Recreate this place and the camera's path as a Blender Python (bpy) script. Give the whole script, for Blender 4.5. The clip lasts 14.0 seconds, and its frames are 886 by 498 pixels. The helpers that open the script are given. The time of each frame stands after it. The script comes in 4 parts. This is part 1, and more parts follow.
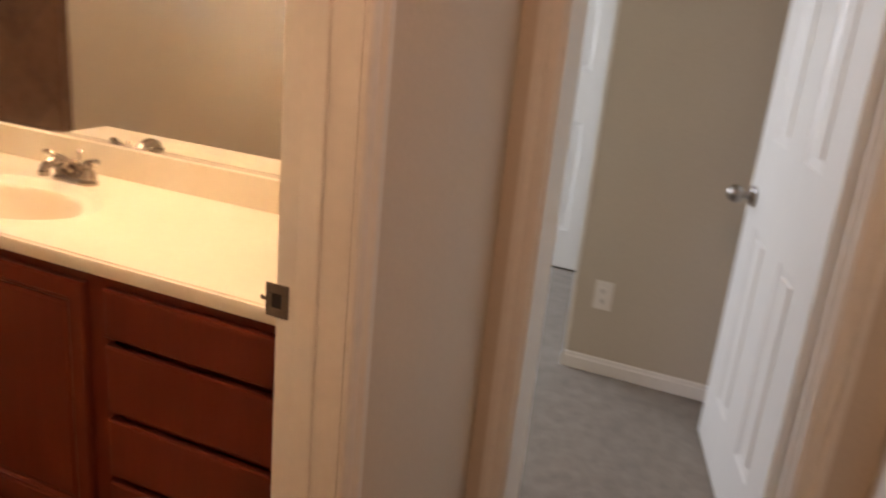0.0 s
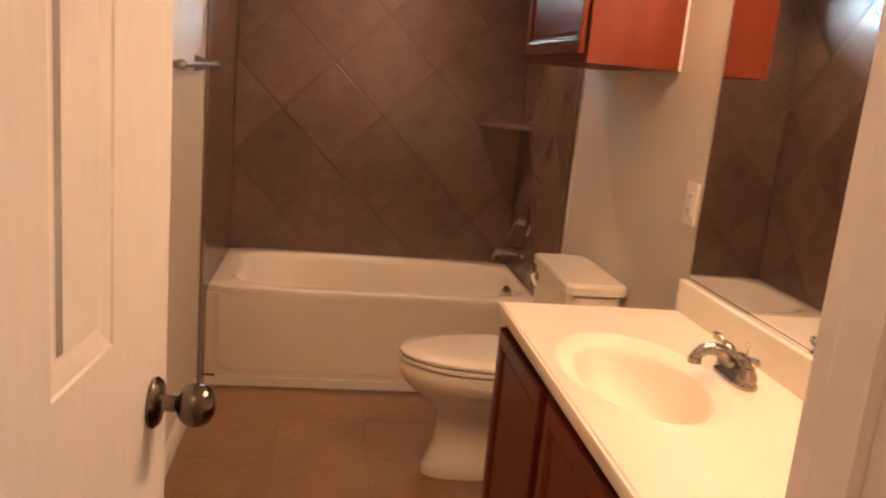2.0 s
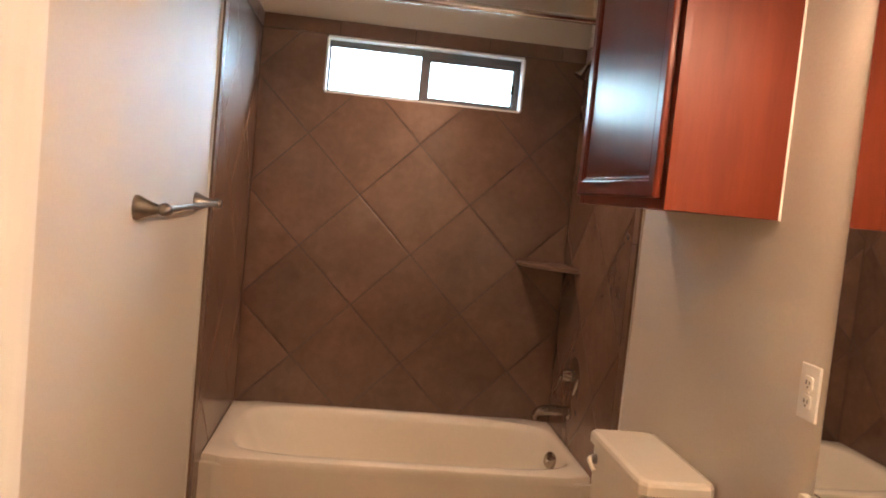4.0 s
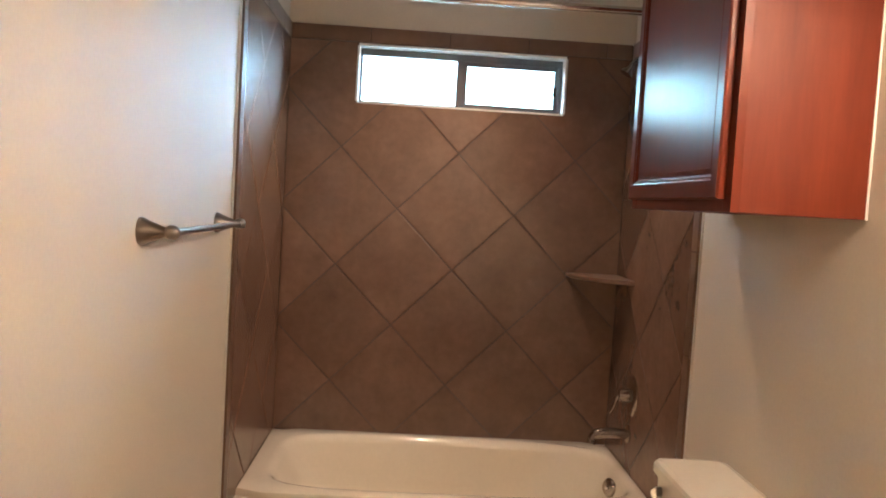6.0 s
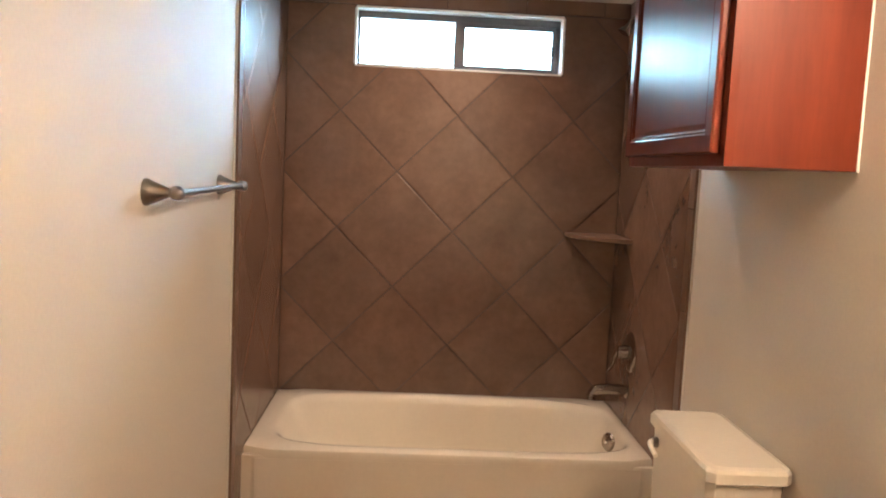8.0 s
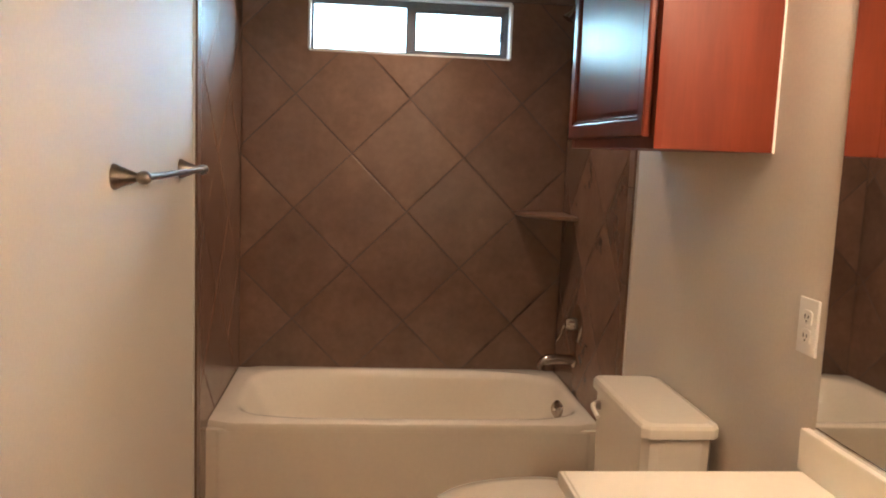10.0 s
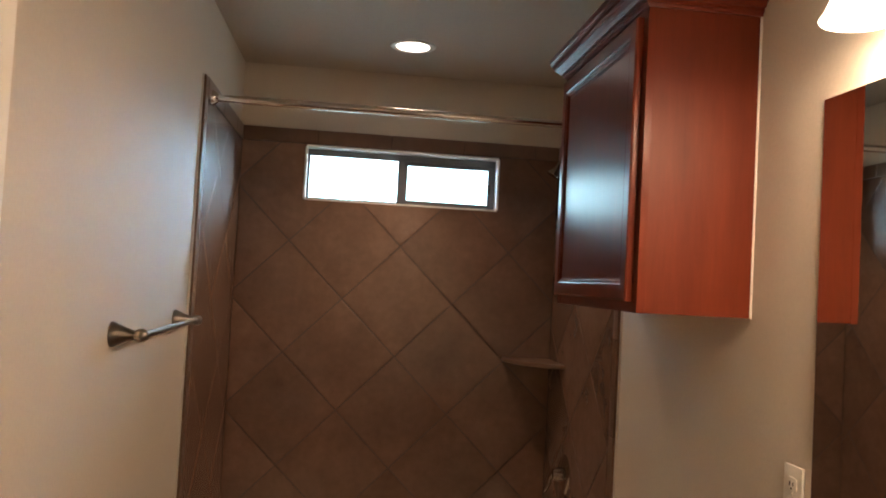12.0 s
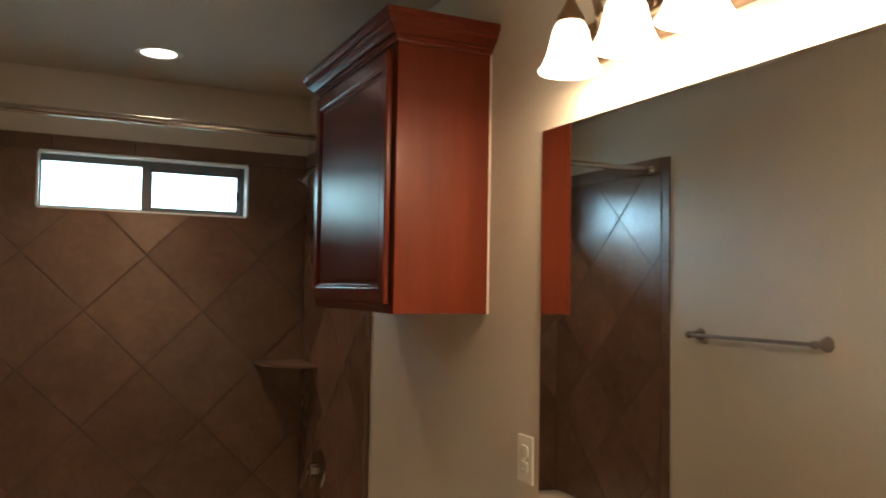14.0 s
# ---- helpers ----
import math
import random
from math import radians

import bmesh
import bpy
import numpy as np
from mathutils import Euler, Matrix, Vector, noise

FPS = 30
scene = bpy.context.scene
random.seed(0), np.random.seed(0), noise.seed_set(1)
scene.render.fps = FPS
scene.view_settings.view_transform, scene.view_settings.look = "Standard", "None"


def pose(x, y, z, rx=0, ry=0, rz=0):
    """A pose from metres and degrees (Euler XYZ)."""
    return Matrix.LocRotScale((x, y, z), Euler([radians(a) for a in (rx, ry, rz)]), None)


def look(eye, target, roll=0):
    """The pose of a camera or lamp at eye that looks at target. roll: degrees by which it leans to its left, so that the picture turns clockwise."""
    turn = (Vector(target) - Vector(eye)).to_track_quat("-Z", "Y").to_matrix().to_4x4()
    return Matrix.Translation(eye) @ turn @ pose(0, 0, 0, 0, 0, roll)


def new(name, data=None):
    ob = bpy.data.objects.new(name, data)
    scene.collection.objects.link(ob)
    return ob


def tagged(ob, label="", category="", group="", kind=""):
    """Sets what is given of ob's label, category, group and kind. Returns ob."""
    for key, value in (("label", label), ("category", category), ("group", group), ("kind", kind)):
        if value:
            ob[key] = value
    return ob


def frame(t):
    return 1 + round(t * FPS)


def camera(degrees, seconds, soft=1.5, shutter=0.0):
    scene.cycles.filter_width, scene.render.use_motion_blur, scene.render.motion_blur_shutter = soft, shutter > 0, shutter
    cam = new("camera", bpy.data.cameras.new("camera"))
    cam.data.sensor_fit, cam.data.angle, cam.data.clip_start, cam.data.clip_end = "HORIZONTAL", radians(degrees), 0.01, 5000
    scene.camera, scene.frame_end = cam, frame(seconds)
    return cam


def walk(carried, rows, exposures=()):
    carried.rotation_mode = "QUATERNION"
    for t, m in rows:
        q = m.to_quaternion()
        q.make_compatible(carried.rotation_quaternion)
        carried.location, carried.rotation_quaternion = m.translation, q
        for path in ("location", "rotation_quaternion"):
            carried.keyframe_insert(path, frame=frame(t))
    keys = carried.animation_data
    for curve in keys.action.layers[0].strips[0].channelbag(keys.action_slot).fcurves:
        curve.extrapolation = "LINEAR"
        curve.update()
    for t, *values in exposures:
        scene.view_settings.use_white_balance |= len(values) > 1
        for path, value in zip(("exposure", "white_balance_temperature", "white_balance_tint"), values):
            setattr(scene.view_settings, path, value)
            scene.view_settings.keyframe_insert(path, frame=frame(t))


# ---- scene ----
cam = camera(58.0, 14.0, soft=1.9, shutter=0.35)
PATH = [
    (0, (-0.168, -1.266, 1.395), (1.6, -0.568, 0.774), 5.6),
    (0.5, (0.12, -1.372, 1.37), (1.531, -0.073, 0.802), 6.5),
    (1, (0.353, -1.244, 1.354), (1.338, 0.41, 0.81), 5.9),
    (1.5, (0.403, -1.122, 1.367), (1.041, 0.709, 0.875), 6.7),
    (2, (0.486, -1.092, 1.385), (0.781, 0.841, 0.962), 5.4),
    (2.5, (0.556, -1.038, 1.403), (0.614, 0.928, 1.041), 4.2),
    (3, (0.562, -0.939, 1.426), (0.544, 1.036, 1.11), 4.9),
    (3.5, (0.539, -0.771, 1.435), (0.69, 1.211, 1.215), 5.3),
    (4, (0.506, -0.611, 1.445), (0.716, 1.373, 1.307), 5.6),
    (6.5, (0.563, -0.415, 1.441), (0.63, 1.581, 1.324), 3.2),
    (7, (0.555, -0.432, 1.437), (0.629, 1.561, 1.289), 3.05),
    (7.5, (0.56, -0.439, 1.43), (0.633, 1.552, 1.257), 2.75),
    (8, (0.559, -0.453, 1.426), (0.643, 1.535, 1.225), 2.75),
    (10.5, (0.554, -0.601, 1.444), (0.768, 1.372, 1.198), 2.5),
    (11, (0.557, -0.608, 1.488), (0.769, 1.377, 1.357), 2.8),
    (11.5, (0.543, -0.614, 1.51), (0.757, 1.374, 1.524), 3.0),
    (12, (0.534, -0.633, 1.507), (0.754, 1.354, 1.587), 3.1),
    (12.5, (0.54, -0.657, 1.489), (0.787, 1.327, 1.562), 2.9),
    (13, (0.508, -0.706, 1.484), (0.926, 1.249, 1.541), 2.7),
    (13.5, (0.461, -0.715, 1.517), (1.142, 1.163, 1.608), 2.1),
    (14, (0.417, -0.777, 1.524), (1.269, 1.03, 1.624), 1.0),
]
EXPOSURES = [(0, 0.9, 7000, 25), (0.5, 0.85, 7000, 29), (1, 0.92, 7100, 35), (1.5, 0.9, 7300, 39), (2, 0.82, 7300, 38), (3, 0.75, 7100, 36), (3.5, 0.82, 6700, 31), (4.2, 0.97, 6200, 26),
             (6.5, 1.02, 5700, 17), (7, 1.1, 5700, 17), (8, 1.2, 5700, 17), (10.5, 0.82, 5900, 19), (11, 0.75, 6000, 20), (11.5, 0.46, 6100, 21), (12, 0.22, 6150, 20), (12.5, 0.20, 6200, 19), (13, 0.42, 6150, 17), (13.5, 0.31, 6100, 14), (14, -0.08, 6100, 12)]
walk(cam, [(t, look(eye, target, roll)) for t, eye, target, roll in PATH], EXPOSURES)

# ---- world and light ----
world = bpy.data.worlds.new("world")
scene.world = world
world.use_nodes = True
_wn = world.node_tree.nodes
_sky = _wn.new("ShaderNodeTexSky")
_sky.sky_type = "NISHITA"
_sky.sun_disc = False
_sky.sun_elevation, _sky.sun_rotation = radians(48), radians(200)
world.node_tree.links.new(_sky.outputs[0], _wn["Background"].inputs[0])
_wn["Background"].inputs[1].default_value = 0.12


def lamp(name, kind, place, power, colour, size=0.1, size_y=None, target=None, spread=180):
    data = bpy.data.lights.new(name, kind)
    data.energy, data.color = power, colour
    if kind == "AREA":
        data.size = size
        if size_y:
            data.shape, data.size_y = "RECTANGLE", size_y
        data.spread = radians(spread)
    else:
        data.shadow_soft_size = size
    ob = new(name, data)
    ob.matrix_world = look(place, target) if target else pose(*place)
    return ob


WARM = (1.0, 0.70, 0.42)
SHADES_Y, LAMP_X = (0.615, 0.43, 0.245, 0.06), 1.362
BULB_POWER, SHADE_GLOW, CAN_POWER, PANEL_GLOW, DAY_GLOW = 5.0, 8.0, 3.1, 8.5, 145.0
for sy in SHADES_Y:
    lamp("bulb_light", "POINT", (LAMP_X, sy, 1.985), BULB_POWER, WARM, 0.028)
lamp("can_light", "AREA", (0.72, 2.53, 2.425), CAN_POWER, (1.0, 0.72, 0.46), 0.13, target=(0.72, 2.53, 0), spread=108)
# area lamp standing in for bedroom daylight, set in an unseen added window hole
lamp("bedroom_daylight", "AREA", (3.3, 1.56, 1.45), 37, (0.70, 0.86, 1.0), 1.5, 1.2, target=(3.2, -1.5, 0.8))
# unseen warm fill added under the hall ceiling; no fitting belongs to it
lamp("hall_warm_fill", "AREA", (0.1, -1.16, 2.4), 5.0, (1.0, 0.63, 0.41), 0.3, target=(0.1, -1.16, 0))

# ---- materials ----


def mat(name, colour, rough=0.5, metal=0.0, vary=0.12, scale=6.0, bump=0.0, bump_scale=60.0, coat=0.0, second=None,
        emit=None, emit_power=0.0, piece=0.0, stretch=(1, 1, 1), rough_vary=0.08, detail=6.0, spec=0.5):
    m = bpy.data.materials.new(name)
    m.use_nodes = True
    nt = m.node_tree
    n, l = nt.nodes, nt.links
    p = n["Principled BSDF"]
    p.inputs["Metallic"].default_value = metal
    p.inputs["Specular IOR Level"].default_value = spec
    p.inputs["Coat Weight"].default_value = coat
    p.inputs["Coat Roughness"].default_value = 0.12
    co = n.new("ShaderNodeTexCoord")
    mp = n.new("ShaderNodeMapping")
    mp.inputs["Scale"].default_value = stretch
    l.new(co.outputs["Object"], mp.inputs[0])
    src = mp.outputs[0]
    if piece:
        inf = n.new("ShaderNodeObjectInfo")
        mul = n.new("ShaderNodeVectorMath")
        mul.operation = "MULTIPLY_ADD"
        cmb = n.new("ShaderNodeCombineXYZ")
        for i in range(3):
            l.new(inf.outputs["Random"], cmb.inputs[i])
        l.new(cmb.outputs[0], mul.inputs[0])
        mul.inputs[1].default_value = (13.0, 29.0, 7.0)
        l.new(src, mul.inputs[2])
        src = mul.outputs[0]
    big = n.new("ShaderNodeTexNoise")
    big.inputs["Scale"].default_value, big.inputs["Detail"].default_value = scale, detail
    big.inputs["Roughness"].default_value = 0.6
    l.new(src, big.inputs["Vector"])
    fine = n.new("ShaderNodeTexNoise")
    fine.inputs["Scale"].default_value, fine.inputs["Detail"].default_value = bump_scale, 4.0
    l.new(src, fine.inputs["Vector"])
    c2 = second or [c * (1 - 1.2 * vary) for c in colour]
    blend = n.new("ShaderNodeMapRange")
    blend.inputs["From Min"].default_value, blend.inputs["From Max"].default_value = 0.25, 0.75
    l.new(big.outputs["Fac"], blend.inputs[0])
    base = n.new("ShaderNodeMix")
    base.data_type = "RGBA"
    base.inputs[6].default_value, base.inputs[7].default_value = (*c2, 1), (*colour, 1)
    l.new(blend.outputs[0], base.inputs[0])
    grain = n.new("ShaderNodeMapRange")
    grain.inputs["From Min"].default_value, grain.inputs["From Max"].default_value = 0.25, 0.75
    grain.inputs["To Min"].default_value, grain.inputs["To Max"].default_value = 1 - vary, 1 + vary
    l.new(fine.outputs["Fac"], grain.inputs[0])
    mix = n.new("ShaderNodeVectorMath")
    mix.operation = "SCALE"
    l.new(base.outputs[2], mix.inputs[0])
    l.new(grain.outputs[0], mix.inputs["Scale"])
    out = mix.outputs[0]
    if piece:
        hsv = n.new("ShaderNodeHueSaturation")
        rng = n.new("ShaderNodeMapRange")
        rng.inputs["To Min"].default_value, rng.inputs["To Max"].default_value = 1 - piece, 1 + piece
        l.new(inf.outputs["Random"], rng.inputs[0])
        l.new(rng.outputs[0], hsv.inputs["Value"])
        l.new(out, hsv.inputs["Color"])
        out = hsv.outputs[0]
    l.new(out, p.inputs["Base Color"])
    rr = n.new("ShaderNodeMapRange")
    rr.inputs["To Min"].default_value, rr.inputs["To Max"].default_value = max(0.02, rough - rough_vary), min(1, rough + rough_vary)
    l.new(big.outputs["Fac"], rr.inputs[0])
    l.new(rr.outputs[0], p.inputs["Roughness"])
    if bump:
        b = n.new("ShaderNodeBump")
        b.inputs["Strength"].default_value, b.inputs["Distance"].default_value = bump, 0.002
        l.new(fine.outputs["Fac"], b.inputs["Height"])
        l.new(b.outputs[0], p.inputs["Normal"])
    if emit:
        p.inputs["Emission Color"].default_value = (*emit, 1)
        p.inputs["Emission Strength"].default_value = emit_power
    return m


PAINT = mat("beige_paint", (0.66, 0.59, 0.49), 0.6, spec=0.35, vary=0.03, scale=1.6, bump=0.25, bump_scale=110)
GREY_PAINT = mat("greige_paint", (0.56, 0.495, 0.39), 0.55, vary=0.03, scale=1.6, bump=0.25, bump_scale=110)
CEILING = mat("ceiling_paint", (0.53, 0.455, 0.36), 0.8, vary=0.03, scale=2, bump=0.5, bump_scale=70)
TRIM = mat("white_trim_paint", (0.80, 0.77, 0.70), 0.35, vary=0.03, scale=3, bump=0.05, bump_scale=40)
DOOR = mat("white_door_paint", (0.78, 0.76, 0.71), 0.38, vary=0.03, scale=3, bump=0.12, bump_scale=90, stretch=(1, 1, 0.15))
TILE = mat("brown_stone_tile", (0.214, 0.125, 0.082), 0.26, vary=0.09, scale=5.0, bump=0.015, bump_scale=30, second=(0.134, 0.075, 0.049), detail=5.0, piece=0.17, rough_vary=0.0, spec=1.0)
TRIM_TILE = mat("brown_trim_tile", (0.190, 0.110, 0.071), 0.33, vary=0.06, scale=5, bump=0.015, bump_scale=30, second=(0.135, 0.077, 0.050), piece=0.1, rough_vary=0.0, detail=3.0)
GROUT = mat("dark_grout", (0.110, 0.066, 0.046), 0.8, vary=0.2, scale=10, bump=0.4, bump_scale=160)
FLOOR_TILE = mat("tan_floor_tile", (0.295, 0.162, 0.080), 0.38, vary=0.11, scale=7, bump=0.08, bump_scale=38, second=(0.20, 0.108, 0.053), piece=0.1)
FLOOR_GROUT = mat("tan_grout", (0.29, 0.185, 0.11), 0.9, vary=0.15, scale=14, bump=0.5, bump_scale=160)
CARPET = mat("grey_carpet", (0.30, 0.258, 0.215), 0.97, vary=0.22, scale=16, bump=1.0, bump_scale=210, second=(0.20, 0.172, 0.142))
PORCELAIN = mat("almond_porcelain", (0.81, 0.735, 0.60), 0.12, vary=0.02, scale=2, coat=0.5)
ACRYLIC = mat("almond_tub_enamel", (0.84, 0.765, 0.625), 0.13, vary=0.02, scale=2, coat=0.5)
MARBLE = mat("cream_cultured_marble", (0.85, 0.79, 0.66), 0.36, vary=0.015, scale=7, rough_vary=0.01, coat=0.0, second=(0.82, 0.755, 0.62))
CHERRY = mat("dark_cherry_wood", (0.15, 0.028, 0.013), 0.295, vary=0.06, scale=5, bump_scale=30, coat=0.0, spec=0.135, second=(0.12, 0.024, 0.011), stretch=(3, 3, 0.3), rough_vary=0.0, detail=3.0)
CHERRY_SIDE = mat("cherry_veneer", (0.165, 0.030, 0.0095), 0.44, spec=0.20, vary=0.07, scale=3.0, bump_scale=40, coat=0.0, second=(0.098, 0.0155, 0.005), stretch=(3, 3, 0.35), rough_vary=0.02, detail=4.0)
DARK = mat("shadow_gap", (0.02, 0.015, 0.012), 0.9)
NICKEL = mat("brushed_nickel", (0.35, 0.315, 0.285), 0.30, metal=1.0, vary=0.05, scale=30, rough_vary=0.02)
BRONZE = mat("aged_nickel", (0.185, 0.15, 0.125), 0.24, metal=1.0, vary=0.1, scale=20, rough_vary=0.015)
CHROME = mat("chrome", (0.72, 0.70, 0.68), 0.1, metal=1.0, vary=0.02, rough_vary=0.015)
SATIN = mat("satin_nickel_fitting", (0.42, 0.37, 0.325), 0.21, metal=1.0, vary=0.05, scale=30, rough_vary=0.02)
PLASTIC = mat("white_plastic", (0.82, 0.79, 0.72), 0.35, vary=0.02)
ALUMINIUM = mat("grey_window_frame", (0.17, 0.165, 0.165), 0.45, metal=0.3, vary=0.06, scale=20)
MIRROR = mat("mirror_silver", (0.86, 0.87, 0.85), 0.015, metal=1.0, vary=0.0, rough_vary=0.0)
GLOW_SHADE = mat("frosted_glass_lit", (0.85, 0.8, 0.7), 0.4, emit=(1.0, 0.80, 0.52), emit_power=SHADE_GLOW)
GLOW_CAN = mat("lit_lens", (0.9, 0.9, 0.85), 0.4, emit=(1.0, 0.90, 0.74), emit_power=9.0)
# strong emission for the added panels that light the side walls
DAY_PANELS = mat("strong_daylight_panel", (0.9, 0.95, 1.0), 0.9, emit=(0.50, 0.80, 1.0), emit_power=DAY_GLOW)
# emissive sheet behind the panes; its glow stands in for soft daylight
DIM_PANEL = mat("dim_daylight_panel", (0.8, 0.85, 0.85), 0.9, emit=(0.55, 0.93, 1.0), emit_power=PANEL_GLOW)
BRONZE_LAMP = mat("rubbed_bronze", (0.30, 0.20, 0.13), 0.35, metal=0.9, vary=0.1, scale=20)
FROSTED = mat("window_glass", (0.95, 0.97, 0.98), 0.02, vary=0.0, rough_vary=0.0)
# the panes are clear, seen against the glowing backdrop panel
_p = FROSTED.node_tree.nodes["Principled BSDF"]
_p.inputs["Transmission Weight"].default_value = 1.0

# ---- mesh helpers ----


def mesh_of(bm, material, smooth=False):
    me = bpy.data.meshes.new("mesh")
    bmesh.ops.recalc_face_normals(bm, faces=bm.faces[:])
    bm.to_mesh(me)
    bm.free()
    if smooth:
        me.polygons.foreach_set("use_smooth", [True] * len(me.polygons))
    if smooth:
        me.set_sharp_from_angle(angle=radians(38))
    me.materials.append(material)
    return me


def part(name, bm, material, parent=None, label="", smooth=False):
    ob = new(name, mesh_of(bm, material, smooth))
    if parent:
        ob.parent = parent
    if label:
        ob["label"] = label
    return ob


def thing(name, place, label, category, group="", kind=""):
    ob = new(name)
    ob.empty_display_size = 0.05
    ob.matrix_basis = Matrix.Translation(place)
    return tagged(ob, label, category, group, kind)


def box(x0, y0, z0, x1, y1, z1, bevel=0.0, segments=2, bm=None):
    b = bmesh.new()
    bmesh.ops.create_cube(b, size=1.0)
    for v in b.verts:
        v.co = Vector(((x0 + x1) / 2 + v.co.x * (x1 - x0), (y0 + y1) / 2 + v.co.y * (y1 - y0), (z0 + z1) / 2 + v.co.z * (z1 - z0)))
    if bevel:
        bmesh.ops.bevel(b, geom=b.edges[:], offset=bevel, segments=segments, profile=0.7, affect="EDGES")
    if bm is None:
        return b
    me = bpy.data.meshes.new("tmp")
    b.to_mesh(me)
    b.free()
    bm.from_mesh(me)
    bpy.data.meshes.remove(me)
    return bm


def loft(loops, close_first=False, close_last=False, ring=True):
    bm = bmesh.new()
    rows = [[bm.verts.new(p) for p in lp] for lp in loops]
    n = len(rows[0])
    for a, b in zip(rows, rows[1:]):
        for i in range(n if ring else n - 1):
            j = (i + 1) % n
            bm.faces.new((a[i], a[j], b[j], b[i]))
    if close_first:
        bm.faces.new(rows[0][::-1])
    if close_last:
        bm.faces.new(rows[-1])
    return bm


def lathe(profile, axis="z", n=28, at=(0, 0, 0)):
    """profile: rows of (radius, height along the axis)."""
    loops = []
    for r, h in profile:
        lp = []
        for i in range(n):
            a = 2 * math.pi * i / n
            u, v = r * math.cos(a), r * math.sin(a)
            p = {"z": (u, v, h), "x": (h, u, v), "y": (u, h, v)}[axis]
            lp.append((p[0] + at[0], p[1] + at[1], p[2] + at[2]))
        loops.append(lp)
    return loft(loops, True, True)


def tube(points, radius, n=14):
    """A round bar along points; radius is one number or one for each point."""
    pts = [Vector(p) for p in points]
    rad = radius if isinstance(radius, (list, tuple)) else [radius] * len(pts)
    loops = []
    ref = Vector((0.13, 0.31, 0.94)).normalized()
    for i, p in enumerate(pts):
        d = (pts[min(i + 1, len(pts) - 1)] - pts[max(i - 1, 0)]).normalized()
        if abs(d.dot(ref)) > 0.95:
            ref = Vector((0.94, 0.2, 0.1)).normalized()
        u = d.cross(ref).normalized()
        v = d.cross(u)
        loops.append([p + (u * math.cos(2 * math.pi * k / n) + v * math.sin(2 * math.pi * k / n)) * rad[i] for k in range(n)])
    return loft(loops, True, True)


def arc(points, steps=8):
    """A smooth line through points."""
    pts = [Vector(p) for p in points]
    ext = [pts[0] * 2 - pts[1]] + pts + [pts[-1] * 2 - pts[-2]]
    out = []
    for i in range(1, len(ext) - 2):
        p0, p1, p2, p3 = ext[i - 1:i + 3]
        for s in range(steps):
            t = s / steps
            out.append(0.5 * ((2 * p1) + (p2 - p0) * t + (2 * p0 - 5 * p1 + 4 * p2 - p3) * t * t + (3 * p1 - p0 - 3 * p2 + p3) * t ** 3))
    return out + [pts[-1]]


def rounded(cx, cy, hx, hy, r, z, n=64, power=None):
    """A rounded rectangle (or superellipse) loop, by angle."""
    lp = []
    for i in range(n):
        a = 2 * math.pi * (i + 0.5) / n
        c, s = math.cos(a), math.sin(a)
        if power:
            x = hx * math.copysign(abs(c) ** (2 / power), c)
            y = hy * math.copysign(abs(s) ** (2 / power), s)
        else:
            k = min(hx / max(1e-9, abs(c)), hy / max(1e-9, abs(s)))
            x, y = c * k, s * k
            ix, iy = hx - r, hy - r
            if abs(x) > ix and abs(y) > iy:
                px, py = math.copysign(ix, x), math.copysign(iy, y)
                b, cc = -(c * px + s * py), px * px + py * py - r * r
                k = -b + math.sqrt(max(0, b * b - cc))
                x, y = c * k, s * k
        lp.append((cx + x, cy + y, z))
    return lp


def structure(name, bm, material, label, smooth=False):
    return tagged(part(name, bm, material, smooth=smooth), label, name.split("_")[0], kind="structure")


def raised_panel(u0, v0, u1, v1, at, depth, raise_):
    """A sunk and raised panel in a face: loops stepping inwards. at(u, v, d) gives the place."""
    steps = ((0, 0.0), (0.003, -depth * 0.3), (0.026, -depth), (0.031, -depth), (0.034, -depth + raise_), (0.037, -depth + raise_))
    k = min(1.0, (u1 - u0) / 0.125)
    steps = [(i * k, d) for i, d in steps]
    loops = [[at(u0 + i, v0 + i, d), at(u1 - i, v0 + i, d), at(u1 - i, v1 - i, d), at(u0 + i, v1 - i, d)] for i, d in steps]
    return loft(loops, False, True)


# ---- setting: bathroom ----
W, YB, CEIL = 1.465, 3.0, 2.44
Y_IN, Y_OUT = -0.605, -0.722          # the door wall's two faces
JR, JL, HEAD = 0.828, 0.226, 2.04     # the bathroom doorway
WX0, WX1, WZ0, WZ1 = 0.296, 1.173, 1.842, 2.082   # the bathroom window
TILE_Y, TILE_YR, TILE_TOP, TUB_TOP, TUB_Y = 2.075, 2.045, 2.154, 0.439, 2.230

structure("floor_bathroom", box(-0.12, Y_IN - 0.06, -0.12, W + 0.12, YB + 0.15, -0.0008), FLOOR_GROUT, "tan grouted floor of the bathroom")
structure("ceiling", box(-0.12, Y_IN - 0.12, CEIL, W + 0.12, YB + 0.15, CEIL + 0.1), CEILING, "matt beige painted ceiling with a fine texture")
structure("wall_left", box(-0.12, Y_IN, -0.008, 0.0, YB, CEIL), PAINT, "beige painted wall beside the bathroom door")
structure("wall_right", box(W, Y_IN, -0.008, W + 0.12, YB, CEIL), PAINT, "beige painted wall behind the vanity")
bm = box(-0.12, YB, -0.008, WX0, YB + 0.15, CEIL)
box(WX1, YB, -0.008, W + 0.12, YB + 0.15, CEIL, bm=bm)
box(WX0, YB, -0.008, WX1, YB + 0.15, WZ0, bm=bm)
box(WX0, YB, WZ1, WX1, YB + 0.15, CEIL, bm=bm)
